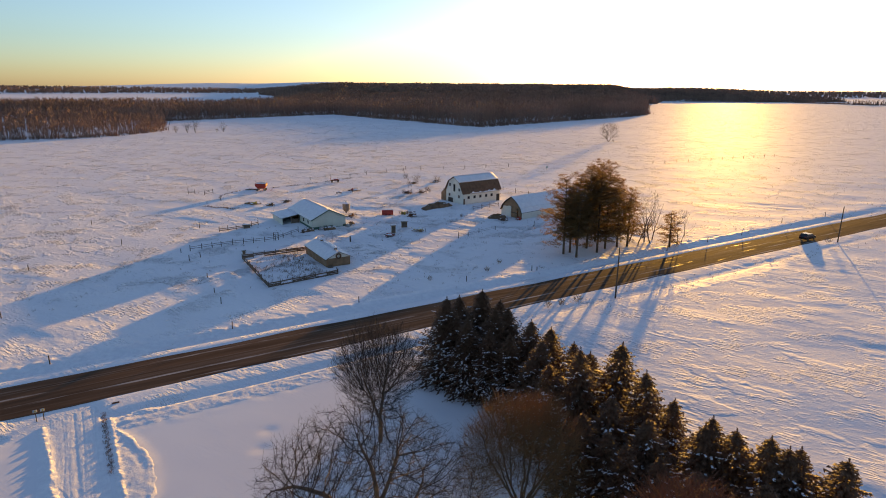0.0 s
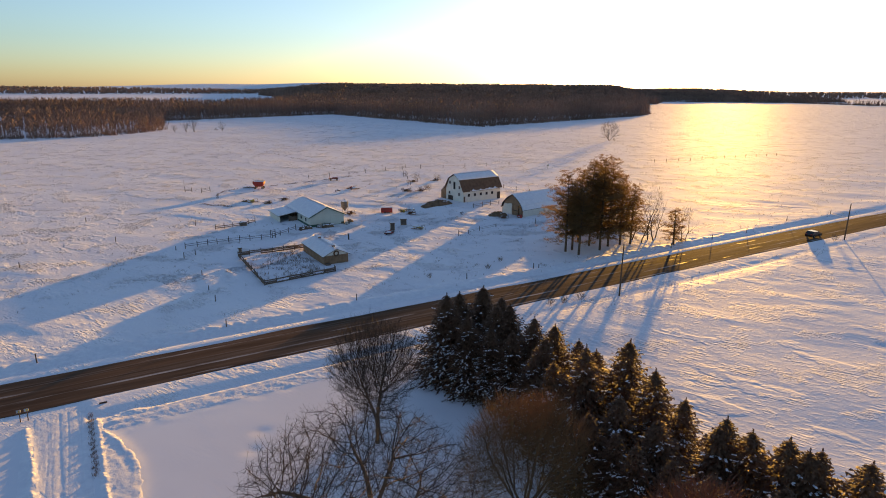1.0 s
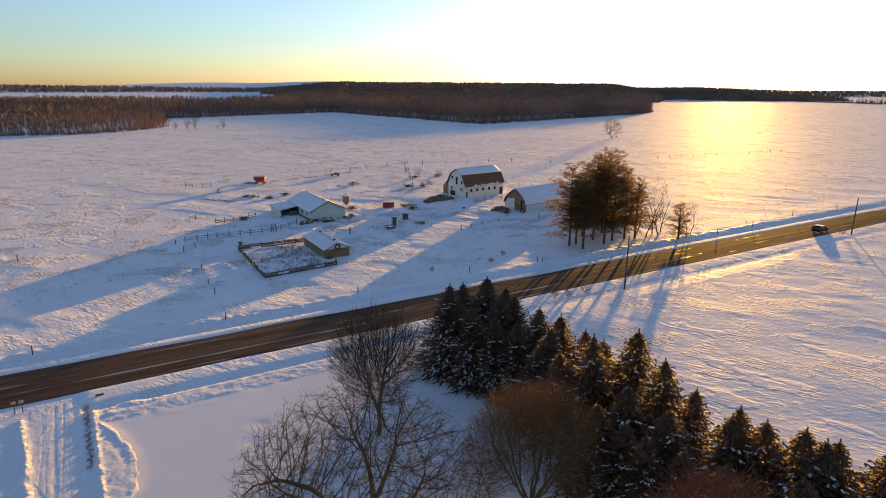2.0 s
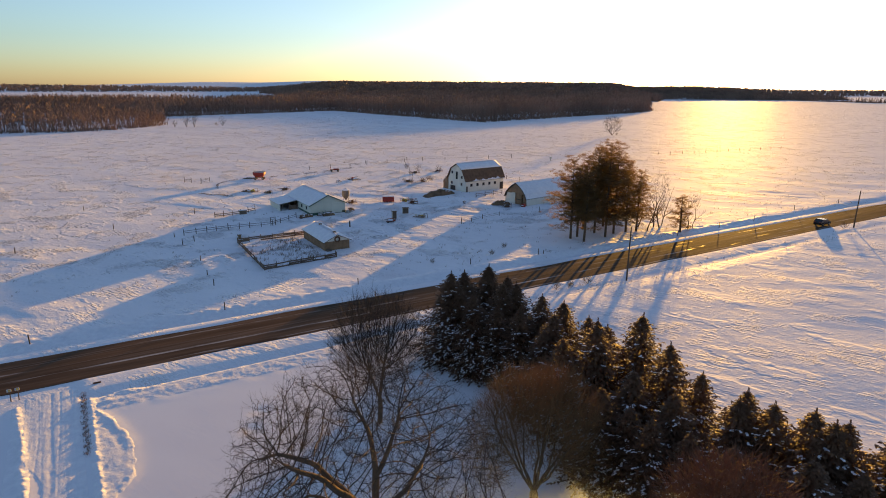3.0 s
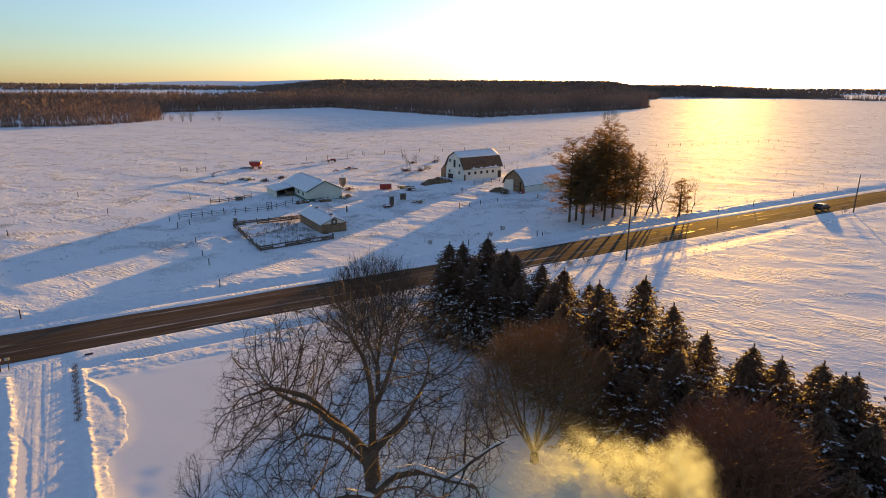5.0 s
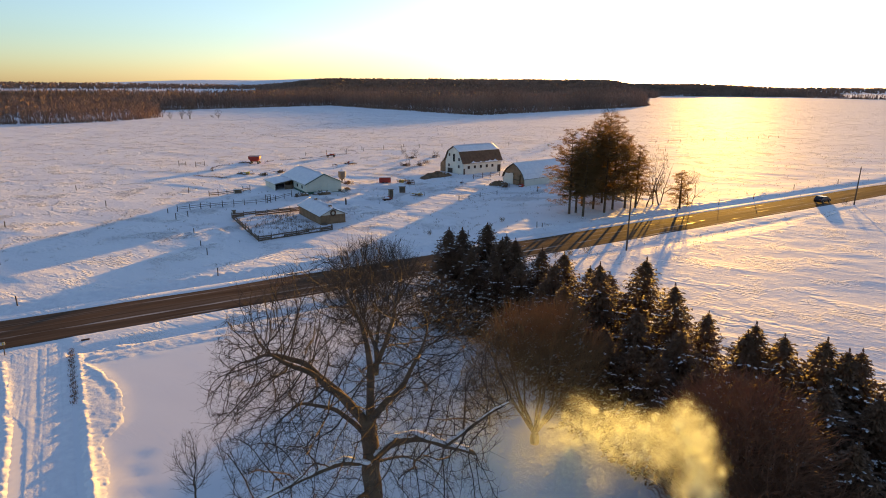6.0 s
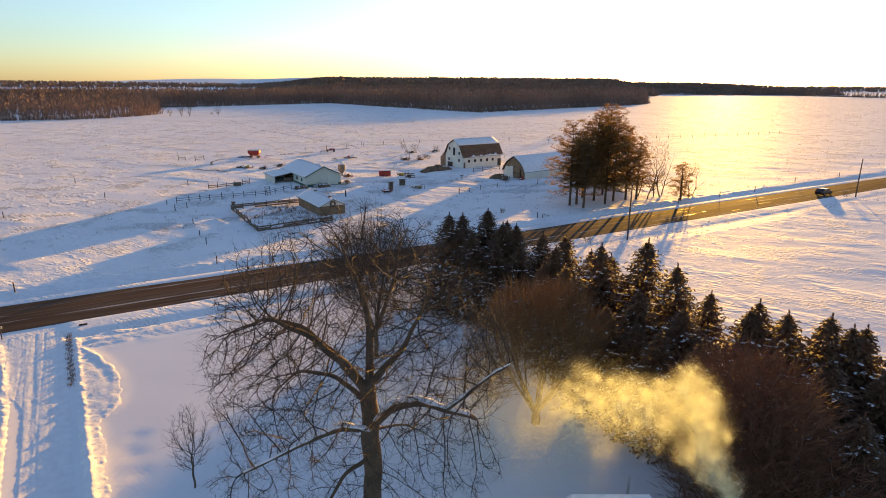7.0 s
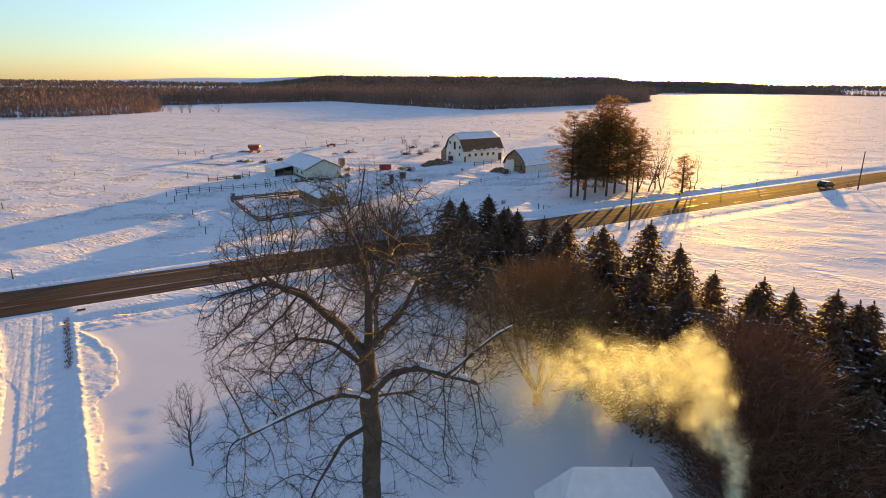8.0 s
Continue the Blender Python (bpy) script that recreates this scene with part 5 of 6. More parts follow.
def woods(name, label, poly, spacing, deeper, height, seed, strokes=9, width=0.5):
    """A bare wood: trunks and upswept branches, thinned with depth where only the tops show."""
    rng = np.random.default_rng(seed)
    px, py = np.array([p[0] for p in poly]), np.array([p[1] for p in poly])
    n = int((px.max() - px.min()) * (py.max() - py.min()) / spacing ** 2)
    x, y = rng.uniform(px.min(), px.max(), n), rng.uniform(py.min(), py.max(), n)
    keep = inside(poly, x, y)
    x, y = x[keep], y[keep]
    # depth into the wood, as seen from the fields
    edge = np.full(len(x), 1e9)
    for (x0, y0), (x1, y1) in zip(poly, poly[1:] + poly[:1]):
        d = np.array([x1 - x0, y1 - y0])
        t = np.clip(((x - x0) * d[0] + (y - y0) * d[1]) / (d @ d), 0, 1)
        edge = np.minimum(edge, np.hypot(x - x0 - t * d[0], y - y0 - t * d[1]))
    keep = rng.random(len(x)) < np.clip(1.25 - edge / deeper, 0.2, 1)
    x, y, edge = x[keep], y[keep], edge[keep]
    z = land(x, y)
    h = height * rng.uniform(0.72, 1.12, len(x)) * np.clip(0.78 + edge / 40, 0.78, 1) * (1 + 0.35 * value_noise(x / 60, y / 60, seed))
    m = len(x)
    wide = 1 + np.clip(edge - 15, 0, 220) / 36
    tris = []
    base = np.stack([x, y, z], -1)
    lean = rng.normal(0, 0.03, (m, 2))
    # trunk: two crossed slivers
    for a in (0.0, 1.57):
        w = np.array([math.cos(a), math.sin(a), 0]) * (width * 0.22 * wide)[:, None]
        tip = base + np.stack([lean[:, 0] * h, lean[:, 1] * h, h], -1)
        tris.append(np.stack([base - w, base + w, tip], 1))
    for k in range(strokes):
        f = rng.uniform(0.02, 0.93, m)
        start = base + np.stack([lean[:, 0] * h * f, lean[:, 1] * h * f, h * f], -1)
        a = rng.uniform(0, 6.283, m)
        L = h * rng.uniform(0.16, 0.36, m) * (1.15 - f * 0.5)
        out = rng.uniform(0.3, 0.8, m)
        d = np.stack([np.cos(a) * out, np.sin(a) * out, np.sqrt(1 - out ** 2 * 0.9)], -1)
        b = rng.uniform(0, 6.283, m)
        w = np.stack([np.cos(b), np.sin(b), np.zeros(m)], -1) * (width * wide * rng.uniform(0.5, 1.3, m))[:, None]
        tris.append(np.stack([start - w * 0.5, start + w * 0.5, start + d * L[:, None]], 1))
    # undergrowth along the edge
    front = base[edge < 22]
    for k in range(12):
        at = front + np.concatenate([rng.normal(0, 2.2, (len(front), 2)), np.zeros((len(front), 1))], 1)
        tip = at + np.stack([rng.normal(0, 0.7, len(front)), rng.normal(0, 0.7, len(front)), rng.uniform(1.0, 4.5, len(front))], -1)
        b = rng.uniform(0, 6.283, len(front))
        w = np.stack([np.cos(b), np.sin(b), np.zeros(len(front))], -1) * width * 0.6
        tris.append(np.stack([at - w, at + w, tip], 1))
    v = np.concatenate(tris).reshape(-1, 3)
    me = array_mesh(name, v, np.arange(len(v)).reshape(-1, 3), WOODS)
    return tagged(new(name, me), label, "woods", kind="stuff")


BACK_WOOD = [(-288, 644), (-147, 820), (-54, 689), (34, 570), (136, 684), (247, 801), (293, 872), (330, 1000), (500, 1500), (520, 1500), (-330, 1500), (-360, 1020), (-900, 960), (-900, 900)]
HILL_WOOD = [(-380, 1420), (490, 1420), (760, 2100), (860, 2600), (-780, 2600), (-520, 1900)]
LEFT_WOOD = [(-229, 500), (-246, 434), (-296, 408), (-420, 388), (-760, 380), (-1100, 480), (-1100, 960), (-500, 960), (-290, 640)]
woods("bare_woods", "bare brown deciduous woods on a low rise", BACK_WOOD, 4.5, 150, 16.5, 3, 12, 0.40)
woods("far_woods", "bare brown woods over a distant hill", HILL_WOOD, 8.5, 400, 15, 9, 9, 1.5)
woods("bare_woods", "bare brown deciduous woods beside the field", LEFT_WOOD, 4.6, 130, 13, 4, 12, 0.36)
woods("far_woods", "distant dark line of bare woods", [(500, 1745), (720, 1725), (940, 1670), (1180, 1800), (1300, 2300), (700, 2300), (540, 2000)], 7, 400, 13, 5, 10, 1.6)
woods("far_woods", "distant dark line of bare woods", [(930, 1690), (985, 1400), (1400, 1280), (2200, 1400), (2250, 1480), (1450, 1370), (1050, 1460)], 9, 300, 11, 8, 10, 1.0)
woods("far_woods", "distant dark line of bare woods", [(-3200, 2250), (-1750, 2300), (-1300, 2700), (-700, 2850), (-300, 2800), (300, 3100), (-500, 3500), (-3200, 3200)], 18, 300, 15, 6, 8, 2.0)
woods("far_woods", "distant dark line of bare woods", [(900, 2600), (2200, 2300), (3600, 2000), (3900, 2500), (2400, 3000), (1100, 3300)], 19, 300, 14, 7, 8, 2.2)


# ---- fences, poles and roadside ----
def utility_pole(x, y, h, lean):
    o = thing("utility_pole", "dark wooden roadside utility pole", "utility pole", x, y, land_at(x, y), 20, group="utility poles")
    part("pole", Mesh().tube([(0, 0, -0.4), (lean * 0.5, 0, h / 2), (lean, 0, h)], [0.16, 0.13, 0.1], 8), POLE_WOOD, o)
    part("insulator", Mesh().tube([(lean, 0, h), (lean, 0, h + 0.25)], [0.05, 0.04], 6), STEEL, o)


utility_pole(31.0, 103.4, 9.4, 0.05)
utility_pole(96.8, 144.2, 8.8, 0.1)


def post_at(parent, x, y, h, seed, size=0.09, base=None):
    r = random.Random(seed)
    z = base if base is not None else 0.0
    lean = r.uniform(-0.05, 0.05)
    return part("post", Mesh().tube([(x, y, z - 0.3), (x + lean, y, z + h)], [size, size * 0.85], 6), POST_WOOD, parent)


def lone_posts():
    for k, (x, y, h) in enumerate([(-38.4, 99.7, 1.2), (-52.6, 75.4, 1.3), (-32.4, 87.9, 1.2), (-14.4, 99.2, 1.2), (18.1, 118.1, 1.2), (-64.5, 156.6, 1.6), (3.9, 146.0, 1.2), (24.5, 158.8, 1.5),
                                   (4.6, 111.5, 1.1), (-46.0, 113.5, 1.0), (-41.5, 105.0, 0.9), (64.8, 143.9, 1.3), (76.6, 151.1, 1.3), (94.6, 165.3, 1.3), (112.5, 174.7, 1.3), (52.0, 136.0, 1.2),
                                   (-58.9, 131.8, 1.0), (19.2, 118.6, 0.8), (-71.0, 92.0, 1.2), (-84.0, 118.0, 1.2), (-76.0, 139.0, 1.3), (-95.0, 160.0, 1.3)]):
        o = thing("fence_post", "weathered wooden fence post in snow", "fence post", x, y, land_at(x, y), group="roadside fence posts")
        post_at(o, 0, 0, h, k, 0.085)
    o = thing("gate_post", "stout dark post beside the yard track", "post", -22.5, 143.2, land_at(-22.5, 143.2), group="yard posts")
    post_at(o, 0, 0, 1.5, 3, 0.2)
    part("cap", Mesh().blob((0, 0, 1.5), 0.22, random.Random(1), 0.5), SNOW, o)


lone_posts()


def rail_fence(name, label, points, heights, h=1.25, seed=0, wood=POST_WOOD, rail=0.05):
    """Posts at the points, with rails from post to post."""
    r = random.Random(seed)
    o = thing(name, label, "fence", points[0][0], points[0][1], 0)
    pts = [(x - points[0][0], y - points[0][1], land_at(x, y)) for x, y in points]
    for k, (x, y, z) in enumerate(pts):
        post_at(o, x, y, h * r.uniform(0.95, 1.2), seed + k, 0.09, z)
    for (a, b) in zip(pts, pts[1:]):
        for t in heights:
            part("rail", Mesh().tube([(a[0], a[1], a[2] + t + r.uniform(-0.04, 0.04)), (b[0], b[1], b[2] + t + r.uniform(-0.04, 0.04))], [rail, rail], 5), wood, o)
    return o


rail_fence("rail_fence", "dark two-rail paddock fence half sunk in snow", [(-57.4, 133.2), (-55.4, 134.9), (-53.6, 136.4), (-51.9, 137.6), (-49.8, 139.3), (-47.6, 140.3), (-45.5, 141.3), (-43.1, 142.3), (-40.8, 143.6), (-39.6, 146.0), (-38.4, 149.2), (-37.3, 152.3)], (0.55, 0.95), 1.3, 10)
rail_fence("hurdle_gate", "leaning metal hurdle gate in snow", [(-54.6, 125.8), (-53.2, 128.4)], (0.3, 0.6, 0.9, 1.15), 1.2, 30, STEEL, 0.03)
rail_fence("tall_gate", "tall wooden gate frame in the paddock fence", [(-41.2, 143.6), (-40.2, 144.0)], (0.5, 1.0, 1.5, 1.9), 2.1, 31)
rail_fence("hurdle_fence", "old board hurdles with grass grown through", [(-57.8, 152.6), (-56.0, 153.8), (-54.3, 155.2), (-52.6, 156.6), (-51.4, 158.8), (-50.1, 160.5)], (0.35, 0.75), 1.3, 40, OLD_WOOD, 0.09)
rail_fence("field_gate", "pole gate at the far pasture", [(-82.2, 206.0), (-80.6, 209.5)], (0.5, 1.0, 1.4), 1.7, 50)
rail_fence("field_gate", "pole gate at the far pasture", [(-88.7, 208.1), (-86.4, 208.2)], (0.5, 1.0), 1.6, 52)
rail_fence("wire_fence", "thin pasture fence behind the barn", [(21.9, 218.5), (25.7, 212.7), (29.9, 209.3), (35.0, 206.0)], (0.9,), 1.5, 55, POST_WOOD, 0.02)
rail_fence("wire_fence", "thin pasture fence behind the barn", [(-17.1, 276.0), (-16.4, 252.8), (-14.0, 240.0), (-12.0, 225.0)], (0.9,), 1.5, 57, POST_WOOD, 0.02)
rail_fence("yard_fence", "pale rail fence between barn and arched shed", [(9.2, 181.5), (12.0, 183.6), (14.6, 185.6), (17.4, 187.8)], (0.5, 1.0), 1.3, 59, OLD_WOOD, 0.06)
rail_fence("yard_fence", "low wire yard fence before the arched shed", [(3.9, 147.6), (6.4, 148.6), (9.3, 152.1), (13.8, 155.7)], (0.4, 0.75), 1.0, 62, POST_WOOD, 0.03)
rail_fence("wire_fence", "long wire fence across the far pasture", [(-34.0, 262.0), (-25.0, 265.0), (-17.7, 268.1), (-10.0, 272.0), (0.0, 275.5), (10.0, 279.0), (20.0, 282.5), (31.0, 286.0)], (0.9,), 1.5, 64, POST_WOOD, 0.02)
rail_fence("wire_fence", "wire fence along the pasture behind the yard", [(-53.4, 241.5), (-46.0, 246.5), (-39.0, 252.0), (-32.8, 257.4)], (0.9,), 1.5, 66, POST_WOOD, 0.02)


def field_sign(x, y):
    o = thing("field_sign", "small white board on a post in the field", "sign", x, y, land_at(x, y), 15)
    part("post", Mesh().tube([(0, 0, -0.3), (0, 0, 1.1)], [0.05, 0.05], 6), POST_WOOD, o)
    part("board", Mesh().box(-0.55, -0.05, 1.0, 0.55, 0.0, 1.75), WHITE_SIDING, o)


field_sign(47.2, 274.6)
rail_fence("wire_fence", "long wire fence across the open field", [(104.4, 301.1), (111.5, 304.2), (118.7, 307.2), (125.8, 310.3), (132.9, 313.3), (140.0, 316.4), (147.2, 319.4), (154.3, 322.5), (161.4, 325.5), (168.5, 328.6), (175.7, 331.6), (182.8, 334.7)], (0.9,), 1.4, 70, POST_WOOD, 0.015)


def board_pen():
    r = random.Random(61)
    o = thing("board_pen", "low garden pen of weathered boards, snow inside", "fence", -32.5, 108.1, 0)
    c = [(-32.5, 108.1), (-43.7, 127.3), (-31.0, 134.6)]
    d = [(-32.5, 108.1), (-21.0, 116.6), (-21.6, 118.6)]

    def run(a, b, n, broken):
        for k in range(n):
            p0 = (a[0] + (b[0] - a[0]) * k / n + 32.5, a[1] + (b[1] - a[1]) * k / n - 108.1)
            p1 = (a[0] + (b[0] - a[0]) * (k + 1) / n + 32.5, a[1] + (b[1] - a[1]) * (k + 1) / n - 108.1)
            z = 0.0
            post_at(o, p0[0], p0[1], 1.15 * r.uniform(0.9, 1.2), 70 + k, 0.07, z)
            for low, high in ((0.05, 0.34), (0.40, 0.66), (0.72, 0.95)):
                if r.random() < broken:
                    continue
                m = Mesh()
                sag0, sag1 = r.uniform(-0.06, 0.06), r.uniform(-0.06, 0.06)
                dx, dy = p1[0] - p0[0], p1[1] - p0[1]
                L = math.hypot(dx, dy)
                nx, ny = -dy / L * 0.03, dx / L * 0.03
                e0, e1 = -0.02, 1.02
                q0 = (p0[0] + dx * e0, p0[1] + dy * e0)
                q1 = (p0[0] + dx * e1, p0[1] + dy * e1)
                m.add([(q0[0] - nx, q0[1] - ny, low + sag0), (q1[0] - nx, q1[1] - ny, low + sag1), (q1[0] + nx, q1[1] + ny, low + sag1), (q0[0] + nx, q0[1] + ny, low + sag0),
                       (q0[0] - nx, q0[1] - ny, high + sag0), (q1[0] - nx, q1[1] - ny, high + sag1), (q1[0] + nx, q1[1] + ny, high + sag1), (q0[0] + nx, q0[1] + ny, high + sag0)],
                      [(0, 3, 2, 1), (4, 5, 6, 7), (0, 1, 5, 4), (1, 2, 6, 5), (2, 3, 7, 6), (3, 0, 4, 7)])
                part("board", m, OLD_WOOD, o)
    run(c[0], c[1], 9, 0.25)
    run(c[1], c[2], 6, 0.1)
    run(d[0], d[1], 6, 0.2)
    run(d[1], d[2], 1, 0.0)
    return o


board_pen()


# ---- farm machines and yard clutter ----
def wheel_at(parent, x, y, z, r, w=0.22, along="y"):
    n = 14
    d = (0, w / 2, 0) if along == "y" else (w / 2, 0, 0)
    c = Vector((x, y, z))
    tyre = part("wheel", Mesh().tube([c - Vector(d), c + Vector(d)], [r, r], n), TYRE, parent)
    part("rim", Mesh().tube([c - Vector(d) * 1.1, c + Vector(d) * 1.1], [r * 0.5, r * 0.5], 10), STEEL, tyre)


def gravity_wagon(x, y, turn):
    o = thing("gravity_wagon", "red gravity wagon with sloping hopper on snow", "wagon", x, y, 0, turn)
    m = Mesh()
    lo, hi = (-1.3, 1.3, -0.7, 0.7), (-1.9, 1.9, -1.3, 1.3)
    m.add([(lo[0], lo[2], 0.95), (lo[1], lo[2], 0.95), (lo[1], lo[3], 0.95), (lo[0], lo[3], 0.95),
           (hi[0], hi[2], 1.9), (hi[1], hi[2], 1.9), (hi[1], hi[3], 1.9), (hi[0], hi[3], 1.9),
           (hi[0], hi[2], 2.65), (hi[1], hi[2], 2.65), (hi[1], hi[3], 2.65), (hi[0], hi[3], 2.65)],
          [(3, 2, 1, 0), (0, 1, 5, 4), (1, 2, 6, 5), (2, 3, 7, 6), (3, 0, 4, 7), (4, 5, 9, 8), (5, 6, 10, 9), (6, 7, 11, 10), (7, 4, 8, 11)])
    part("hopper", m, BARN_RED, o)
    part("rim_bar", Mesh().box(-1.95, -1.35, 2.6, 1.95, -1.28, 2.7).box(-1.95, 1.28, 2.6, 1.95, 1.35, 2.7).box(-1.95, -1.28, 2.6, -1.88, 1.28, 2.7).box(1.88, -1.28, 2.6, 1.95, 1.28, 2.7), RUST, o)
    for k in range(4):
        part("rib", Mesh().box(-1.3 + 0.84 * k, -1.36, 1.9, -1.22 + 0.84 * k, -1.3, 2.6), BARN_RED, o)
    part("chassis", Mesh().box(-1.6, -0.12, 0.6, 1.6, 0.12, 0.78).box(-1.4, -0.9, 0.45, -1.25, 0.9, 0.6).box(1.25, -0.9, 0.45, 1.4, 0.9, 0.6).box(-1.05, -0.6, 0.78, -0.9, 0.6, 0.95).box(0.9, -0.6, 0.78, 1.05, 0.6, 0.95), RUST, o)
    for wx in (-1.32, 1.32):
        for wy in (-0.95, 0.95):
            wheel_at(o, wx, wy, 0.42, 0.42)
    part("drawbar", Mesh().tube([(-1.6, 0, 0.6), (-3.4, 0, 0.3)], [0.06, 0.05], 5), RUST, o)
    part("snow_load", Mesh().box(-1.88, -1.28, 2.45, 1.88, 1.28, 2.58), SNOW, o)


gravity_wagon(-65.3, 215.4, 3)


def box_trailer(x, y, turn):
    o = thing("box_trailer", "faded red box trailer with snow on top", "trailer", x, y, -0.35, turn)
    part("body", Mesh().box(-1.6, -0.9, 0.5, 1.6, 0.9, 1.95), BARN_RED, o)
    for k in range(5):
        part("batten", Mesh().box(-1.58 + k * 0.78, -0.94, 0.5, -1.5 + k * 0.78, -0.9, 1.95), BARN_RED, o)
    part("roof_snow", Mesh().box(-1.62, -0.92, 1.955, 1.62, 0.92, 2.12), SNOW, o)
    part("door", Mesh().box(1.6, -0.5, 0.6, 1.65, 0.5, 1.8), RUST, o)
    for wx in (-0.5, 0.5):
        for wy in (-0.85, 0.85):
            wheel_at(o, wx, wy, 0.35, 0.35)


box_trailer(-16.3, 174.6, 8)


def hay_rack(x, y, turn):
    o = thing("flat_wagon", "low dark red flat wagon in the far field", "wagon", x, y, 0, turn)
    part("deck", Mesh().box(-1.7, -1.0, 0.7, 1.7, 1.0, 0.85), RUST, o)
    part("rack", Mesh().box(-1.7, -1.0, 0.85, -1.6, 1.0, 1.7).box(1.5, -1.0, 0.85, 1.7, 1.0, 1.3), BARN_RED, o)
    part("load", Mesh().blob((0.3, 0, 0.85), 0.95, random.Random(2), 0.7, 0.3, 8), BARN_RED, o)
    part("snow_cap", Mesh().blob((0.3, 0, 1.32), 0.7, random.Random(3), 0.4, 0.3, 8), SNOW, o)
    for wx in (-1.2, 1.2):
        for wy in (-0.9, 0.9):
            wheel_at(o, wx, wy, 0.36, 0.36)


hay_rack(-42.5, 236.0, 10)


def implement(x, y, turn, seed, size, paint, label):
    """A snowed-over field implement: toolbar, tines, wheel and seat frame."""
    r = random.Random(seed)
    o = thing("farm_implement", label, "farm machine", x, y, land_at(x, y) - 0.22, turn, group="yard machines")
    part("toolbar", Mesh().box(-size, -0.08, 0.55, size, 0.08, 0.72), paint, o)
    part("frame", Mesh().tube([(-size * 0.6, 0, 0.62), (0, -size * 0.7, 0.7), (size * 0.6, 0, 0.62)], [0.06] * 3, 5), RUST, o)
    for k in range(int(size * 3)):
        px = -size + 2 * size * (k + 0.5) / int(size * 3)
        part("tine", Mesh().tube([(px, 0, 0.6), (px + 0.05, 0.2, 0.3), (px, 0.1, -0.1)], [0.035, 0.03, 0.02], 4), RUST, o)
    wheel_at(o, -size * 0.7, -0.25, 0.12, 0.28, 0.14)
    part("mast", Mesh().tube([(0, 0, 0.6), (r.uniform(-0.2, 0.2), -0.2, 0.95 + size * 0.35)], [0.06, 0.04], 5), paint, o)
    part("cover", Mesh().blob((r.uniform(-0.3, 0.3), 0.05, 0.62), size * 0.55, r, 0.6, 0.3, 8), paint, o)
    part("snow_cap", Mesh().blob((r.uniform(-0.3, 0.3), 0.05, 0.62 + size * 0.14), size * 0.62, r, 0.5, 0.35, 9), SNOW, o)


implement(-13.2, 147.8, 20, 1, 1.1, BARN_RED, "small red implement heaped with snow")
implement(-6.2, 153.0, -25, 2, 1.5, YELLOW, "yellow and rust implement under snow")
implement(-9.8, 177.6, 12, 3, 1.6, RUST, "rusted tined harrow under snow")
implement(5.4, 171.9, 70, 4, 0.7, RUST, "rusted implement with upright mast")
implement(-31.2, 214.3, 15, 5, 1.7, RUST, "rusted machine drifted in at the field's edge")
implement(-36.4, 209.4, -10, 6, 1.0, RUST, "small rusted machine in a snow drift")
implement(-12.6, 178.2, 40, 7, 0.8, YELLOW, "small yellow machine beside the trailer")


def junk_heap(x, y, turn, seed, size, paint, label):
    """Old farm gear left in a heap: planks, a drum, a bent frame, a sheet of iron, all snowed on."""
    r = random.Random(seed)
    o = thing("junk_heap", label, "scrap heap", x, y, land_at(x, y), turn, group="yard scrap")
    for k in range(r.randint(4, 6)):
        a, l = r.uniform(-0.7, 0.7), size * r.uniform(0.5, 1.0)
        px, py, pz = r.uniform(-0.4, 0.4) * size, r.uniform(-0.4, 0.4) * size, r.uniform(0.1, 0.45)
        part("plank", Mesh().tube([(px - math.cos(a) * l, py - math.sin(a) * l, pz), (px + math.cos(a) * l, py + math.sin(a) * l, pz + r.uniform(-0.05, 0.4))], [0.09, 0.08], 4), r.choice((OLD_WOOD, SHED_WOOD, RUST)), o)
    dx, dy = r.uniform(-0.5, 0.5) * size, r.uniform(-0.3, 0.3) * size
    part("drum", Mesh().tube([(dx, dy, -0.1), (dx, dy, 0.3), (dx, dy, 0.34), (dx, dy, 0.85)], [0.3, 0.3, 0.32, 0.3], 12), paint, o)
    part("sheet", slab(Mesh(), (-0.6 * size, 0.1, 0.0), (0.3 * size, -0.3, 0.05), (0.35 * size, 0.2, 0.75), (-0.5 * size, 0.5, 0.65), 0.03), paint, o)
    part("frame", Mesh().tube([(0.2 * size, 0.3, 0.0), (0.3 * size, 0.3, 1.0), (0.8 * size, 0.2, 1.1), (0.9 * size, 0.2, 0.0)], [0.05] * 4, 5), RUST, o)
    for k in range(3):
        part("snow_cap", Mesh().blob((r.uniform(-0.7, 0.7) * size, r.uniform(-0.3, 0.5) * size, r.uniform(0.2, 0.5)), r.uniform(0.25, 0.5), r, 0.5, 0.35, 8), SNOW, o)


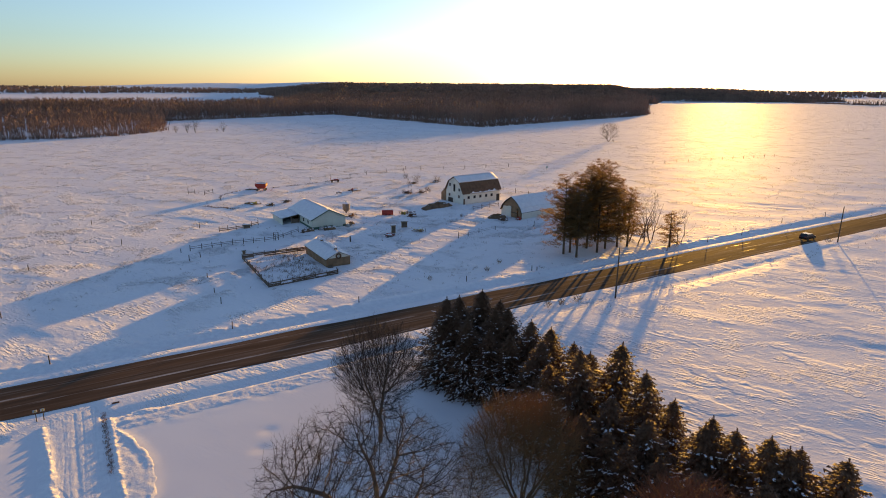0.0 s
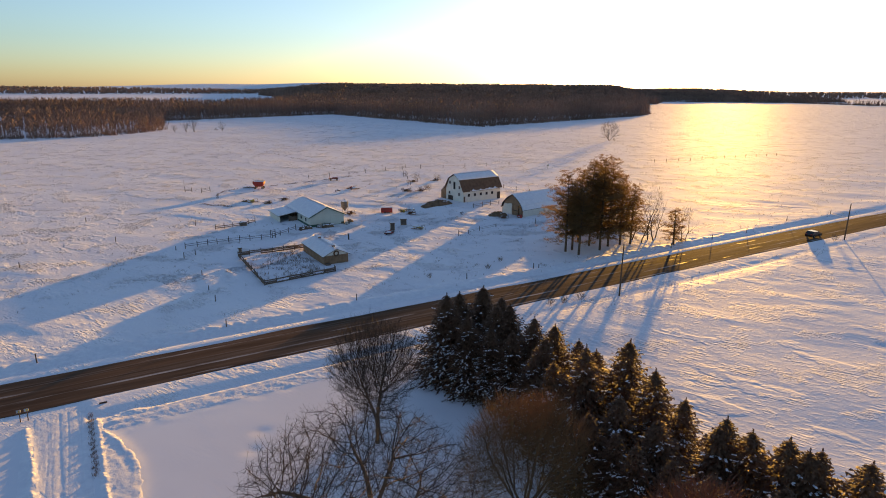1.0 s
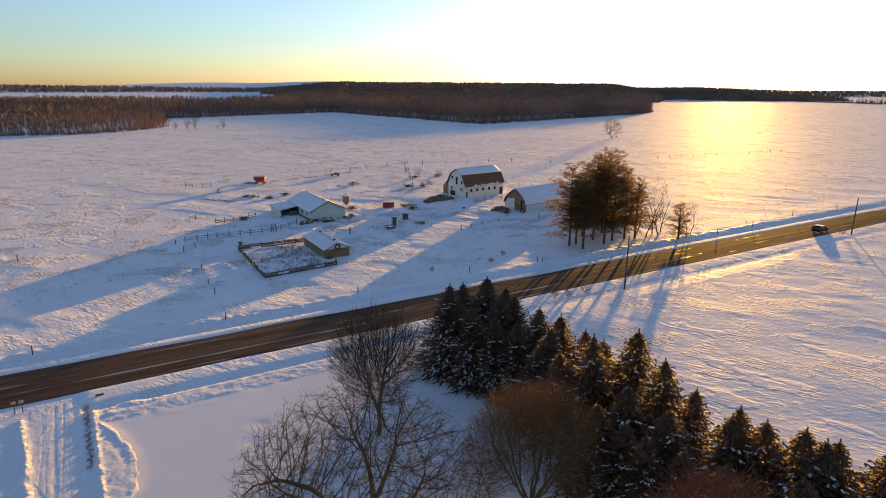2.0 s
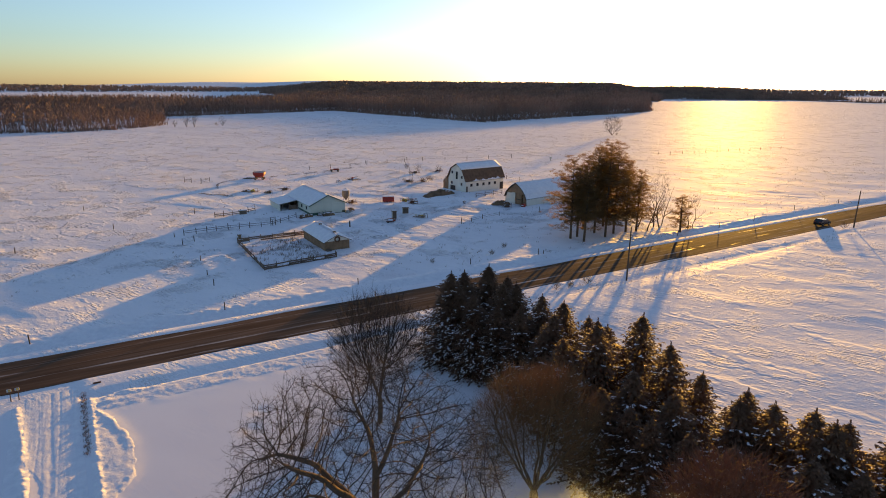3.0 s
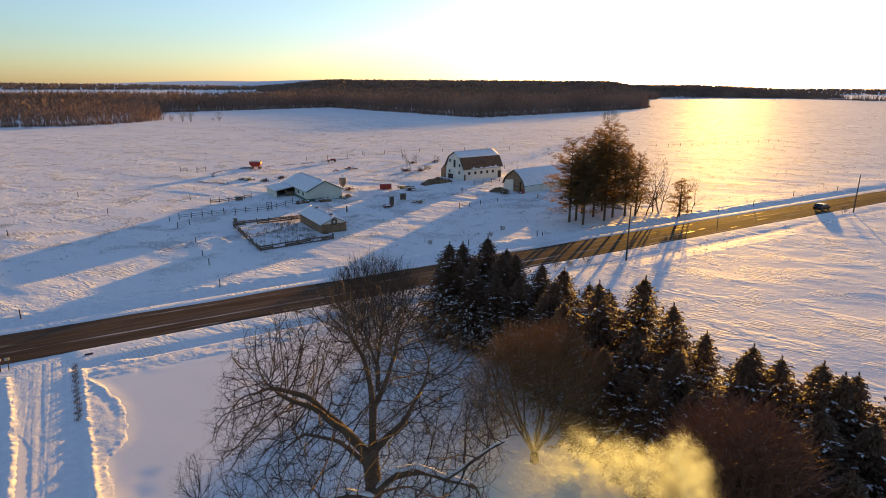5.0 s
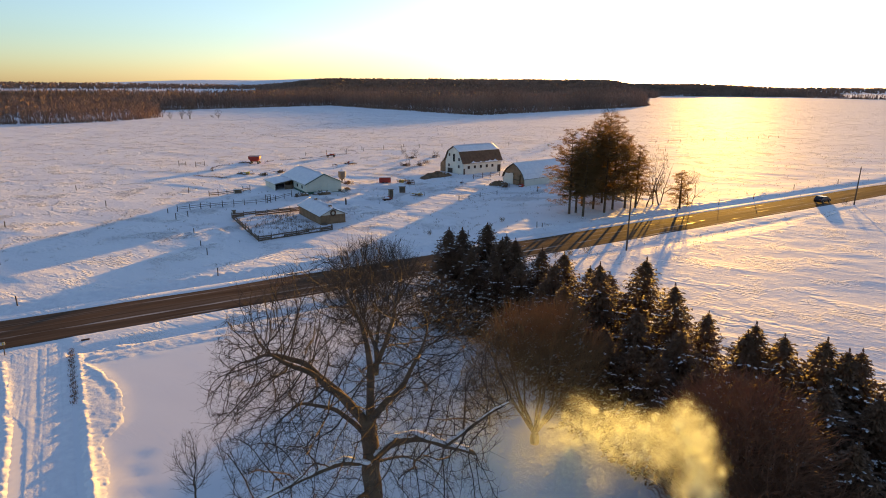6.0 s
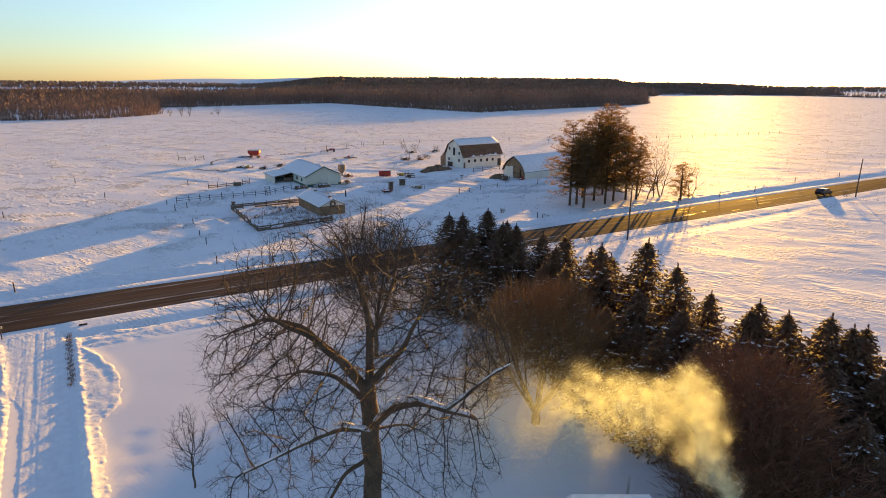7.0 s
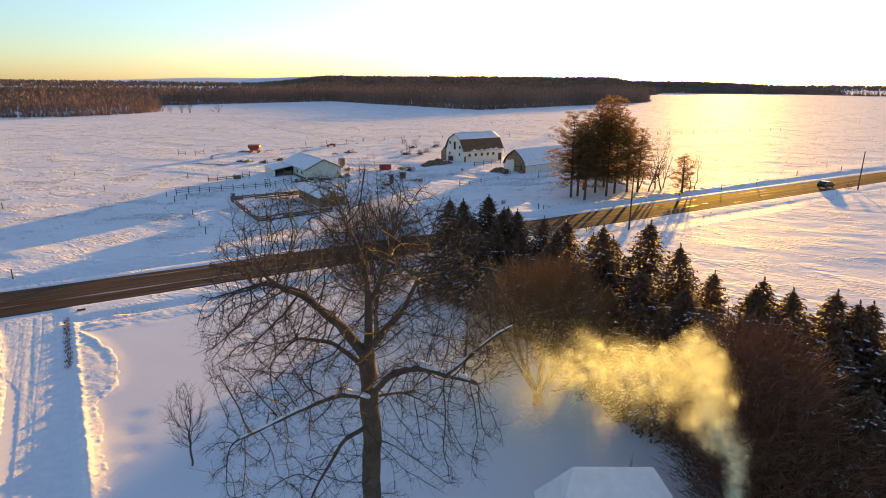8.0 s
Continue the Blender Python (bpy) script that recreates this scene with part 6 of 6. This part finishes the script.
for k, (x, y, turn, size, paint, label) in enumerate([
        (-13.4, 148.6, 10, 1.5, BARN_RED, "heap of red machine parts half buried in snow"), (-11.6, 176.0, 20, 1.4, YELLOW, "yellow drum and planks beside the trailer"),
        (-9.2, 172.6, -15, 1.6, RUST, "rusted scrap and planks in the yard"), (-6.0, 152.6, -20, 1.8, STEEL, "grey sheet iron and timber under snow"),
        (-12.6, 211.2, 10, 1.8, RUST, "rusted machinery at the pasture's edge"), (-7.4, 211.4, -8, 1.8, RUST, "rusted machinery at the pasture's edge"),
        (-2.6, 236.6, 15, 2.0, RUST, "rusted gear beside a bare bush"), (-11.2, 233.2, 0, 1.6, OLD_WOOD, "old timber under a bare bush"),
        (-31.6, 155.4, 32, 1.5, STEEL, "sheet iron leaning at the barn's gable"), (-35.6, 152.0, 60, 1.3, OLD_WOOD, "timber and drum at the barn's corner"),
        (-25.2, 159.6, 40, 1.4, STEEL, "scrap iron at the barn's corner"), (-26.4, 171.4, 0, 1.5, RUST, "scrap round the foot of the feed bin"),
        (-59.8, 189.2, 12, 2.0, YELLOW, "yellowed straw, planks and a drum in snow"), (-54.6, 187.2, -10, 1.8, OLD_WOOD, "loose poles lying in snow"),
        (-50.6, 193.0, 30, 2.0, OLD_WOOD, "loose poles lying in snow"), (-32.4, 216.2, 8, 1.8, BARN_RED, "red and rusted machine drifted in"),
        (21.4, 167.6, 40, 1.0, BARN_RED, "small red scrap before the arched barn"), (17.0, 167.0, 0, 1.4, OLD_WOOD, "timber and brush before the arched barn")]):
    junk_heap(x, y, turn, 300 + k, size, paint, label)


def feed_hutch(x, y, turn, h, w):
    o = thing("feed_hutch", "upright weathered wooden hutch in the yard", "hutch", x, y, land_at(x, y), turn, group="yard hutches")
    part("body", Mesh().box(-w / 2, -0.5, -0.1, w / 2, 0.5, h), SHED_WOOD, o)
    part("opening", Mesh().box(-w / 2 + 0.12, -0.53, 0.15, w / 2 - 0.12, -0.5, h - 0.15), OLD_WOOD, o)
    part("jamb", Mesh().box(-w / 2, -0.56, 0, -w / 2 + 0.1, -0.5, h), WHITE_SIDING, o)
    part("roof", Mesh().prism([(-0.65, h), (0.65, h), (0.65, h + 0.08), (-0.65, h + 0.2)], -w / 2 - 0.1, w / 2 + 0.1), OLD_WOOD, o)
    part("snow_cap", Mesh().prism([(-0.6, h + 0.2), (0.6, h + 0.09), (0.55, h + 0.2), (-0.5, h + 0.34)], -w / 2 - 0.05, w / 2 + 0.05), SNOW, o)


feed_hutch(-12.8, 152.4, 12, 1.9, 1.1)
feed_hutch(-10.4, 158.8, 5, 1.5, 1.6)
feed_hutch(-52.2, 157.0, 25, 0.8, 1.8)
feed_hutch(-44.6, 131.3, 20, 0.7, 0.7)


def earth_mound(x, y, turn, length, width, height, seed, label):
    r = random.Random(seed)
    o = thing("earth_mound", label, "mound", x, y, 0, turn)
    n, k = 16, 9
    m = Mesh()
    for i in range(n + 1):
        for j in range(k + 1):
            u, v = -1 + 2 * i / n, -1 + 2 * j / k
            f = max(0.0, 1 - u * u) ** 0.6 * max(0.0, 1 - v * v) ** 0.8
            m.v.append((u * length / 2, v * width / 2, -0.25 + (height + 0.25) * f * (0.8 + 0.4 * r.random())))
    for i in range(n):
        for j in range(k):
            a = i * (k + 1) + j
            m.f.append((a, a + k + 1, a + k + 2, a + 1))
    part("mound", m, BRUSH_EARTH, o)
    for q in range(10):
        part("snow_patch", Mesh().blob((r.uniform(-0.35, 0.35) * length, r.uniform(-0.1, 0.4) * width, height * r.uniform(0.5, 0.8)), r.uniform(0.3, 0.55), r, 0.35, 0.3, 7), SNOW, o)


earth_mound(-1.6, 186.4, 32, 11.0, 3.4, 1.5, 1, "long brown earth and manure heap dusted with snow")
earth_mound(15.6, 170.2, 8, 6.0, 2.6, 1.3, 2, "brown brush and earth heap beside the arched barn")
earth_mound(-61.5, 190.2, -5, 4.5, 1.2, 0.6, 3, "low heap of logs and straw in snow")
earth_mound(-69.0, 216.8, 4, 6.0, 1.0, 0.5, 4, "dark strip of bare earth by the wagon")
earth_mound(-34.8, 153.6, 30, 3.0, 1.2, 0.7, 5, "snowed-over scrap heap against the barn")
earth_mound(-29.8, 155.8, 30, 3.4, 1.3, 0.8, 6, "snowed-over scrap heap against the barn")
earth_mound(-25.2, 161.6, 60, 3.0, 1.4, 0.8, 7, "dark scrap heap at the barn's corner")


def mailbox(x, y):
    o = thing("mailbox_post", "two roadside mailboxes on leaning posts", "mailbox", x, y, land_at(x, y), 30)
    for k, dx in enumerate((0.0, 0.7)):
        part("post", Mesh().tube([(dx, 0, -0.3), (dx + 0.05, 0, 1.15)], [0.06, 0.05], 6), POST_WOOD, o)
        b = part("mailbox", Mesh().prism([(-0.12, 1.15), (0.12, 1.15), (0.12, 1.3), (0.06, 1.4), (-0.06, 1.4), (-0.12, 1.3)], dx - 0.2, dx + 0.2), STEEL, o)
        part("flag", Mesh().box(dx - 0.02, -0.16, 1.2, dx + 0.1, -0.14, 1.45), YELLOW, b)


mailbox(-45.4, 61.6)


def culvert(x, y):
    o = thing("culvert_pipe", "dark culvert pipe end in the ditch", "pipe", x, y, land_at(x, y) + 0.05, 30)
    part("pipe", Mesh().tube([(-0.4, 0, 0.0), (0.4, 0, 0.0)], [0.11, 0.11], 12), RUST, o)


culvert(-38.6, 65.5)


def car(s, q):
    x, y = s * RX - q * RY, s * RY + q * RX
    o = thing("car", "dark hatchback car driving on the wet road", "car", x, y, 0.13, ROAD_TURN)
    side = [(-2.15, 0.2), (2.15, 0.2), (2.2, 0.7), (1.15, 0.98), (0.45, 1.45), (-1.3, 1.5), (-2.1, 1.0), (-2.2, 0.7)]
    part("body", Mesh().prism(side, -0.88, 0.88, "y"), CAR_PAINT, o)
    part("windscreen", Mesh().add([(1.12, -0.75, 1.0), (1.12, 0.75, 1.0), (0.5, 0.65, 1.44), (0.5, -0.65, 1.44)], [(0, 1, 2, 3)]), GLASS_DARK, o)
    part("rear_window", Mesh().add([(-2.08, -0.7, 1.03), (-2.08, 0.7, 1.03), (-1.35, 0.62, 1.51), (-1.35, -0.62, 1.51)], [(3, 2, 1, 0)]), GLASS_DARK, o)
    for wy in (-0.89, 0.89):
        part("side_window", Mesh().prism([(-1.7, 1.02), (0.95, 1.02), (0.4, 1.4), (-1.25, 1.43)], wy - 0.012, wy + 0.012, "y"), GLASS_DARK, o)
        for wx in (-1.35, 1.35):
            wheel_at(o, wx, wy * 0.93, 0.32 - 0.0, 0.33, 0.2)
    for wy in (-0.62, 0.62):
        part("tail_light", Mesh().box(-2.22, wy - 0.16, 0.75, -2.14, wy + 0.16, 0.92), BARN_RED, o)
        part("headlight", Mesh().box(2.12, wy - 0.18, 0.6, 2.21, wy + 0.18, 0.76), STEEL, o)


car(153.4, 80.7)


# ---- the house below the camera, and its smoke ----
def house():
    o = thing("house", "low house with snow-covered hip roof", "house", 0, 0, 0)
    x0, x1, y0, y1, e, rz = 4.6, 12.2, 28.8, 33.4, 2.4, 4.75
    part("wall", Mesh().box(x0 + 0.5, y0 + 0.5, -0.2, x1 - 0.5, y1 - 0.5, e - 0.01), WHITE_SIDING, o)
    part("wing_wall", Mesh().box(8.4, 20.5, -0.2, 13.4, y0 + 0.5, e), WHITE_SIDING, o)
    ym, a, b = 32.0, 6.3, 10.3
    roof = Mesh().add([(x0, y0, e), (x1, y0, e), (x1, y1, e), (x0, y1, e), (a, ym, rz), (b, ym, rz)], [(0, 1, 5, 4), (1, 2, 5), (2, 3, 4, 5), (3, 0, 4), (3, 2, 1, 0)])
    part("roof", roof, DARK_FASCIA, o)
    t = 0.22
    i = 0.0
    snow = Mesh().add([(x0 + i, y0 + i, e + 0.02), (x1 - i, y0 + i, e + 0.02), (x1 - i, y1 - i, e + 0.02), (x0 + i, y1 - i, e + 0.02), (a, ym, rz + t), (b, ym, rz + t)],
                      [(0, 1, 5, 4), (1, 2, 5), (2, 3, 4, 5), (3, 0, 4), (3, 2, 1, 0)])
    part("roof_snow", snow, SNOW, o, "smooth untouched snow")
    part("wing_roof", Mesh().prism([(8.0, e), (13.8, e), (10.9, 4.7)], 20.0, y0 + 1.0, "y"), SNOW, o)
    part("vent_pipe", Mesh().tube([(9.5, 32.9, 3.6), (9.5, 32.9, 5.35)], [0.07, 0.07], 8), STEEL, o)
    c = part("chimney", Mesh().box(11.3, 26.2, 3.5, 12.1, 27.0, 5.6), SHED_WOOD, o)
    part("flue", Mesh().tube([(11.7, 26.6, 5.6), (11.7, 26.6, 6.1)], [0.16, 0.16], 10), STEEL, c)


house()


def smoke():
    """Wood smoke: a drift of fine pale slivers, dense in the puffs and thin at the rims."""
    rng = np.random.default_rng(9)
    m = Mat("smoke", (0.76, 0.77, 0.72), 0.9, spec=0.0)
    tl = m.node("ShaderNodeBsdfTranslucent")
    # the low sun's yellow is put into the colour that shines through
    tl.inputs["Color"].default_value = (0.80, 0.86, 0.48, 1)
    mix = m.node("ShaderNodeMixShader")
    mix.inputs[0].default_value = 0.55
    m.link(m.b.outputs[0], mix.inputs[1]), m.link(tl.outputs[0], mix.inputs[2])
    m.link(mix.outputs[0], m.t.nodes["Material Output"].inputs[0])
    # puffs from the chimney upwards, then drifting off: x, y, z, spread, share
    stem = [(11.7 - 0.03 * k, 26.6 + 0.04 * k, 6.2 + 0.42 * k, 0.12 + 0.018 * k, 0.5 + 0.09 * k) for k in range(9)]
    puffs = [(11.0, 27.2, 9.8, 0.36, 2.6), (10.5, 27.6, 10.5, 0.46, 6), (10.7, 28.0, 11.4, 0.50, 9), (10.5, 28.2, 12.3, 0.48, 9), (10.0, 28.5, 13.0, 0.46, 6), (10.0, 28.8, 13.7, 0.28, 1.4),
             (9.4, 29.2, 11.9, 0.58, 9), (8.6, 29.6, 12.0, 0.58, 7), (7.8, 30.0, 11.9, 0.6, 8), (7.0, 30.4, 11.2, 0.55, 6), (6.3, 30.8, 12.0, 0.52, 5), (5.4, 31.0, 11.0, 0.6, 4.5),
             (4.6, 31.4, 11.0, 0.7, 3), (8.4, 30.0, 10.4, 0.8, 3.5), (6.4, 31.0, 9.6, 1.0, 4)]
    total, pts = 430000, []
    whole = sum(q[4] for q in puffs + stem)
    for px, py, pz, spread, share in puffs + stem:
        wisps = 26
        for j in range(wisps):
            c = np.array((px, py, pz - 0.25)) + rng.normal(0, spread * 0.8, 3)
            r = spread * rng.uniform(0.2, 0.8)
            k = int(total * share / whole / wisps)
            pts.append(c + np.clip(rng.normal(0, 1, (k, 3)), -2.2, 2.2) * r * rng.uniform(0.6, 1.2, (1, 3)))
    # the thin veil that sinks and spreads between house and elm
    for cx, cy, cz, sx, sy, sz, n in ((2.6, 31.8, 7.4, 3.6, 1.5, 1.9, 190000), (5.6, 31.6, 6.4, 2.6, 1.2, 1.7, 90000), (-1.4, 32.6, 9.4, 3.2, 1.5, 2.0, 70000), (2.6, 31.4, 9.6, 3.0, 1.1, 1.1, 190000)):
        veil = rng.normal(0, 1, (n, 3)) * (sx, sy, sz) + (cx, cy, cz)
        lumpy = value_noise(veil[:, 0] / 1.6, veil[:, 2] / 1.1, 17) + 0.6 * value_noise(veil[:, 0] / 0.7, veil[:, 2] / 0.5, 18)
        pts.append(veil[(veil[:, 2] > 2.6) & (rng.uniform(-0.75, 0.55, n) < lumpy)])
    p = np.concatenate(pts)
    n = len(p)
    # each wisp of haze is a hair-thin sliver, so that many share every speck of the view
    long = rng.uniform(0.10, 0.24, (n, 1))
    d = rng.normal(0, 1, (n, 3)) * (1.0, 0.8, 0.9)
    d /= np.linalg.norm(d, axis=1, keepdims=True)
    face = np.array([0.3, -0.85, 0.35]) + rng.normal(0, 0.35, (n, 3))
    w = np.cross(face, d)
    w = w / (np.linalg.norm(w, axis=1, keepdims=True) + 1e-6) * rng.uniform(0.00034, 0.00058, (n, 1))
    v = np.stack([p - d * long / 2 - w, p - d * long / 2 + w, p + d * long / 2], 1)
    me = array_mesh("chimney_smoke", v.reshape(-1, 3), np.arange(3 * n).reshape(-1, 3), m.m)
    tagged(new("chimney_smoke", me), "drifting wood smoke tinted yellow as if lit by the low sun", "smoke", kind="stuff")


smoke()


# ---- weeds and brush ----
def tufts(name, label, spots, seed, blades, height, width, material=WEED, spread=0.2):
    rng = np.random.default_rng(seed)
    x, y = np.array([s[0] for s in spots], float), np.array([s[1] for s in spots], float)
    z = land(x, y)
    base = np.repeat(np.stack([x, y, z], -1), blades, 0)
    n = len(base)
    base = base + np.stack([rng.normal(0, spread, n), rng.normal(0, spread, n), np.full(n, -0.08)], -1)
    h = height * rng.uniform(0.4, 1.2, n)
    d = np.stack([rng.normal(0, 0.3, n), rng.normal(0, 0.3, n), np.ones(n)], -1) * h[:, None]
    a = rng.uniform(0, 6.283, n)
    w = np.stack([np.cos(a), np.sin(a), np.zeros(n)], -1) * width * rng.uniform(0.6, 1.3, (n, 1))
    v = np.stack([base - w, base + w, base + d], 1).reshape(-1, 3)
    me = array_mesh(name, v, np.arange(3 * n).reshape(-1, 3), material)
    tagged(new(name, me), label, "weeds", kind="stuff")


def scatter(seed, n, x0, x1, y0, y1, keep):
    r = random.Random(seed)
    out = []
    while len(out) < n:
        x, y = r.uniform(x0, x1), r.uniform(y0, y1)
        if keep(x, y, r):
            out.append((x, y))
    return out


def road_q(x, y):
    return -x * RY + y * RX


def pen_keep(x, y, r):
    u, v = (x + 32.5) * 0.84 + (y - 108.1) * 0.54, -(x + 32.5) * 0.5 + (y - 108.1) * 0.86
    return 0.6 < u < 13 and 0.8 < v < 21 and r.random() < 0.15 + 0.85 * max(0, min(1, (u - 2) / 9))


tufts("garden_weeds", "dry brown garden stalks standing in snow", scatter(1, 230, -46, -18, 106, 138, pen_keep), 1, 9, 0.75, 0.03)
tufts("field_stubble", "sparse grass tips poking through the snow", scatter(2, 8000, -190, 190, 150, 430, lambda x, y, r: r.random() < 0.9), 2, 3, 0.34, 0.06, WEED, 0.4)
tufts("yard_weeds", "scattered dry weeds round the farmyard", scatter(3, 420, -75, 40, 92, 235, lambda x, y, r: road_q(x, y) > 92 and math.sin(x * 0.35) + math.sin(y * 0.27 + x * 0.1) > 0.3), 3, 7, 0.5, 0.025)
tufts("slope_weeds", "dry weeds on the slope above the road", scatter(7, 110, -12, 30, 108, 152, lambda x, y, r: road_q(x, y) > 95), 8, 6, 0.42, 0.03, BRUSH_EARTH, 0.25)
tufts("roadside_weeds", "dry weeds along the ditch", scatter(4, 160, 0, 120, 70, 180, lambda x, y, r: 70 < road_q(x, y) < 75.5 or 91 < road_q(x, y) < 95), 4, 7, 0.5, 0.022)
tufts("drive_grass", "dark frozen grass tuft row beside the drive", [(-38.9 + 7.0 * k / 70 + 0.15 * math.sin(k), 63.4 - 11.2 * k / 70) for k in range(70)], 5, 18, 0.3, 0.03, BRUSH_EARTH, 0.14)
tufts("pasture_hedge", "line of dead grass along an old pasture fence", [(-75 + 11.5 * k / 60, 186 - 4 * k / 60 + 0.6 * math.sin(k * 0.2)) for k in range(60)] + [(-72.7 - 3.2 * math.sin(k / 40 * 3.1), 195.7 + 20 * k / 40) for k in range(40)]
      + [(-63 + 29 * k / 130, 220.8 + 29.5 * k / 130) for k in range(130) if (k // 9) % 3 != 1], 6, 8, 0.45, 0.05, BRUSH_EARTH, 0.3)

tufts("track_weeds", "dead grass along an old field track", [(-146 + 46.8 * k / 14, 430 + -87.6 * k / 14) for k in range(14) if k % 5 != 3] + [(-100 + 27.1 * k / 14, 342 + -35.4 * k / 14) for k in range(14) if k % 5 != 3] + [(-72 + 23.3 * k / 14, 307 + -35.4 * k / 14) for k in range(14) if k % 5 != 3] + [(-49 + 14.8 * k / 14, 272 + -17.4 * k / 14) for k in range(14) if k % 5 != 3], 9, 8, 0.6, 0.06, BRUSH_EARTH, 0.5)


def shrub(x, y, h, seed):
    o = thing("shrub", "small bare shrub in the snow", "shrub", x, y, land_at(x, y), group="bare shrubs")
    m = Mesh()
    haze(m, (0, 0, h * 0.35), (h * 0.3, h * 0.3, h * 0.35), 90, seed, h * 0.5, 0.022, 1.2, 0.0)
    part("crown", m, WEED, o)


for k, (x, y, h) in enumerate([(-10.2, 234.5, 4.2), (-15.2, 244.6, 3.0), (-2.5, 237.6, 3.0), (-7.7, 209.2, 2.2), (-11.6, 207.9, 2.2), (-5.0, 212.0, 2.0), (23.4, 100.1, 2.2), (17.9, 97.8, 1.8), (20.4, 99.0, 1.5),
                               (93.7, 142.9, 2.0), (-14.0, 210.5, 1.6), (-13.0, 228.0, 2.2), (-2.5, 112.0, 1.2), (-26.0, 168.0, 1.3), (9.0, 118.0, 1.2), (12.0, 124.0, 1.3), (-6.0, 216.0, 2.0),
                               (-221.0, 478.0, 5.0), (-232.0, 486.0, 5.0), (-262.0, 428.0, 5.0), (-184.0, 497.0, 3.5), (118.5, 425.0, 2.0)]):
    shrub(x, y, h, 200 + k)
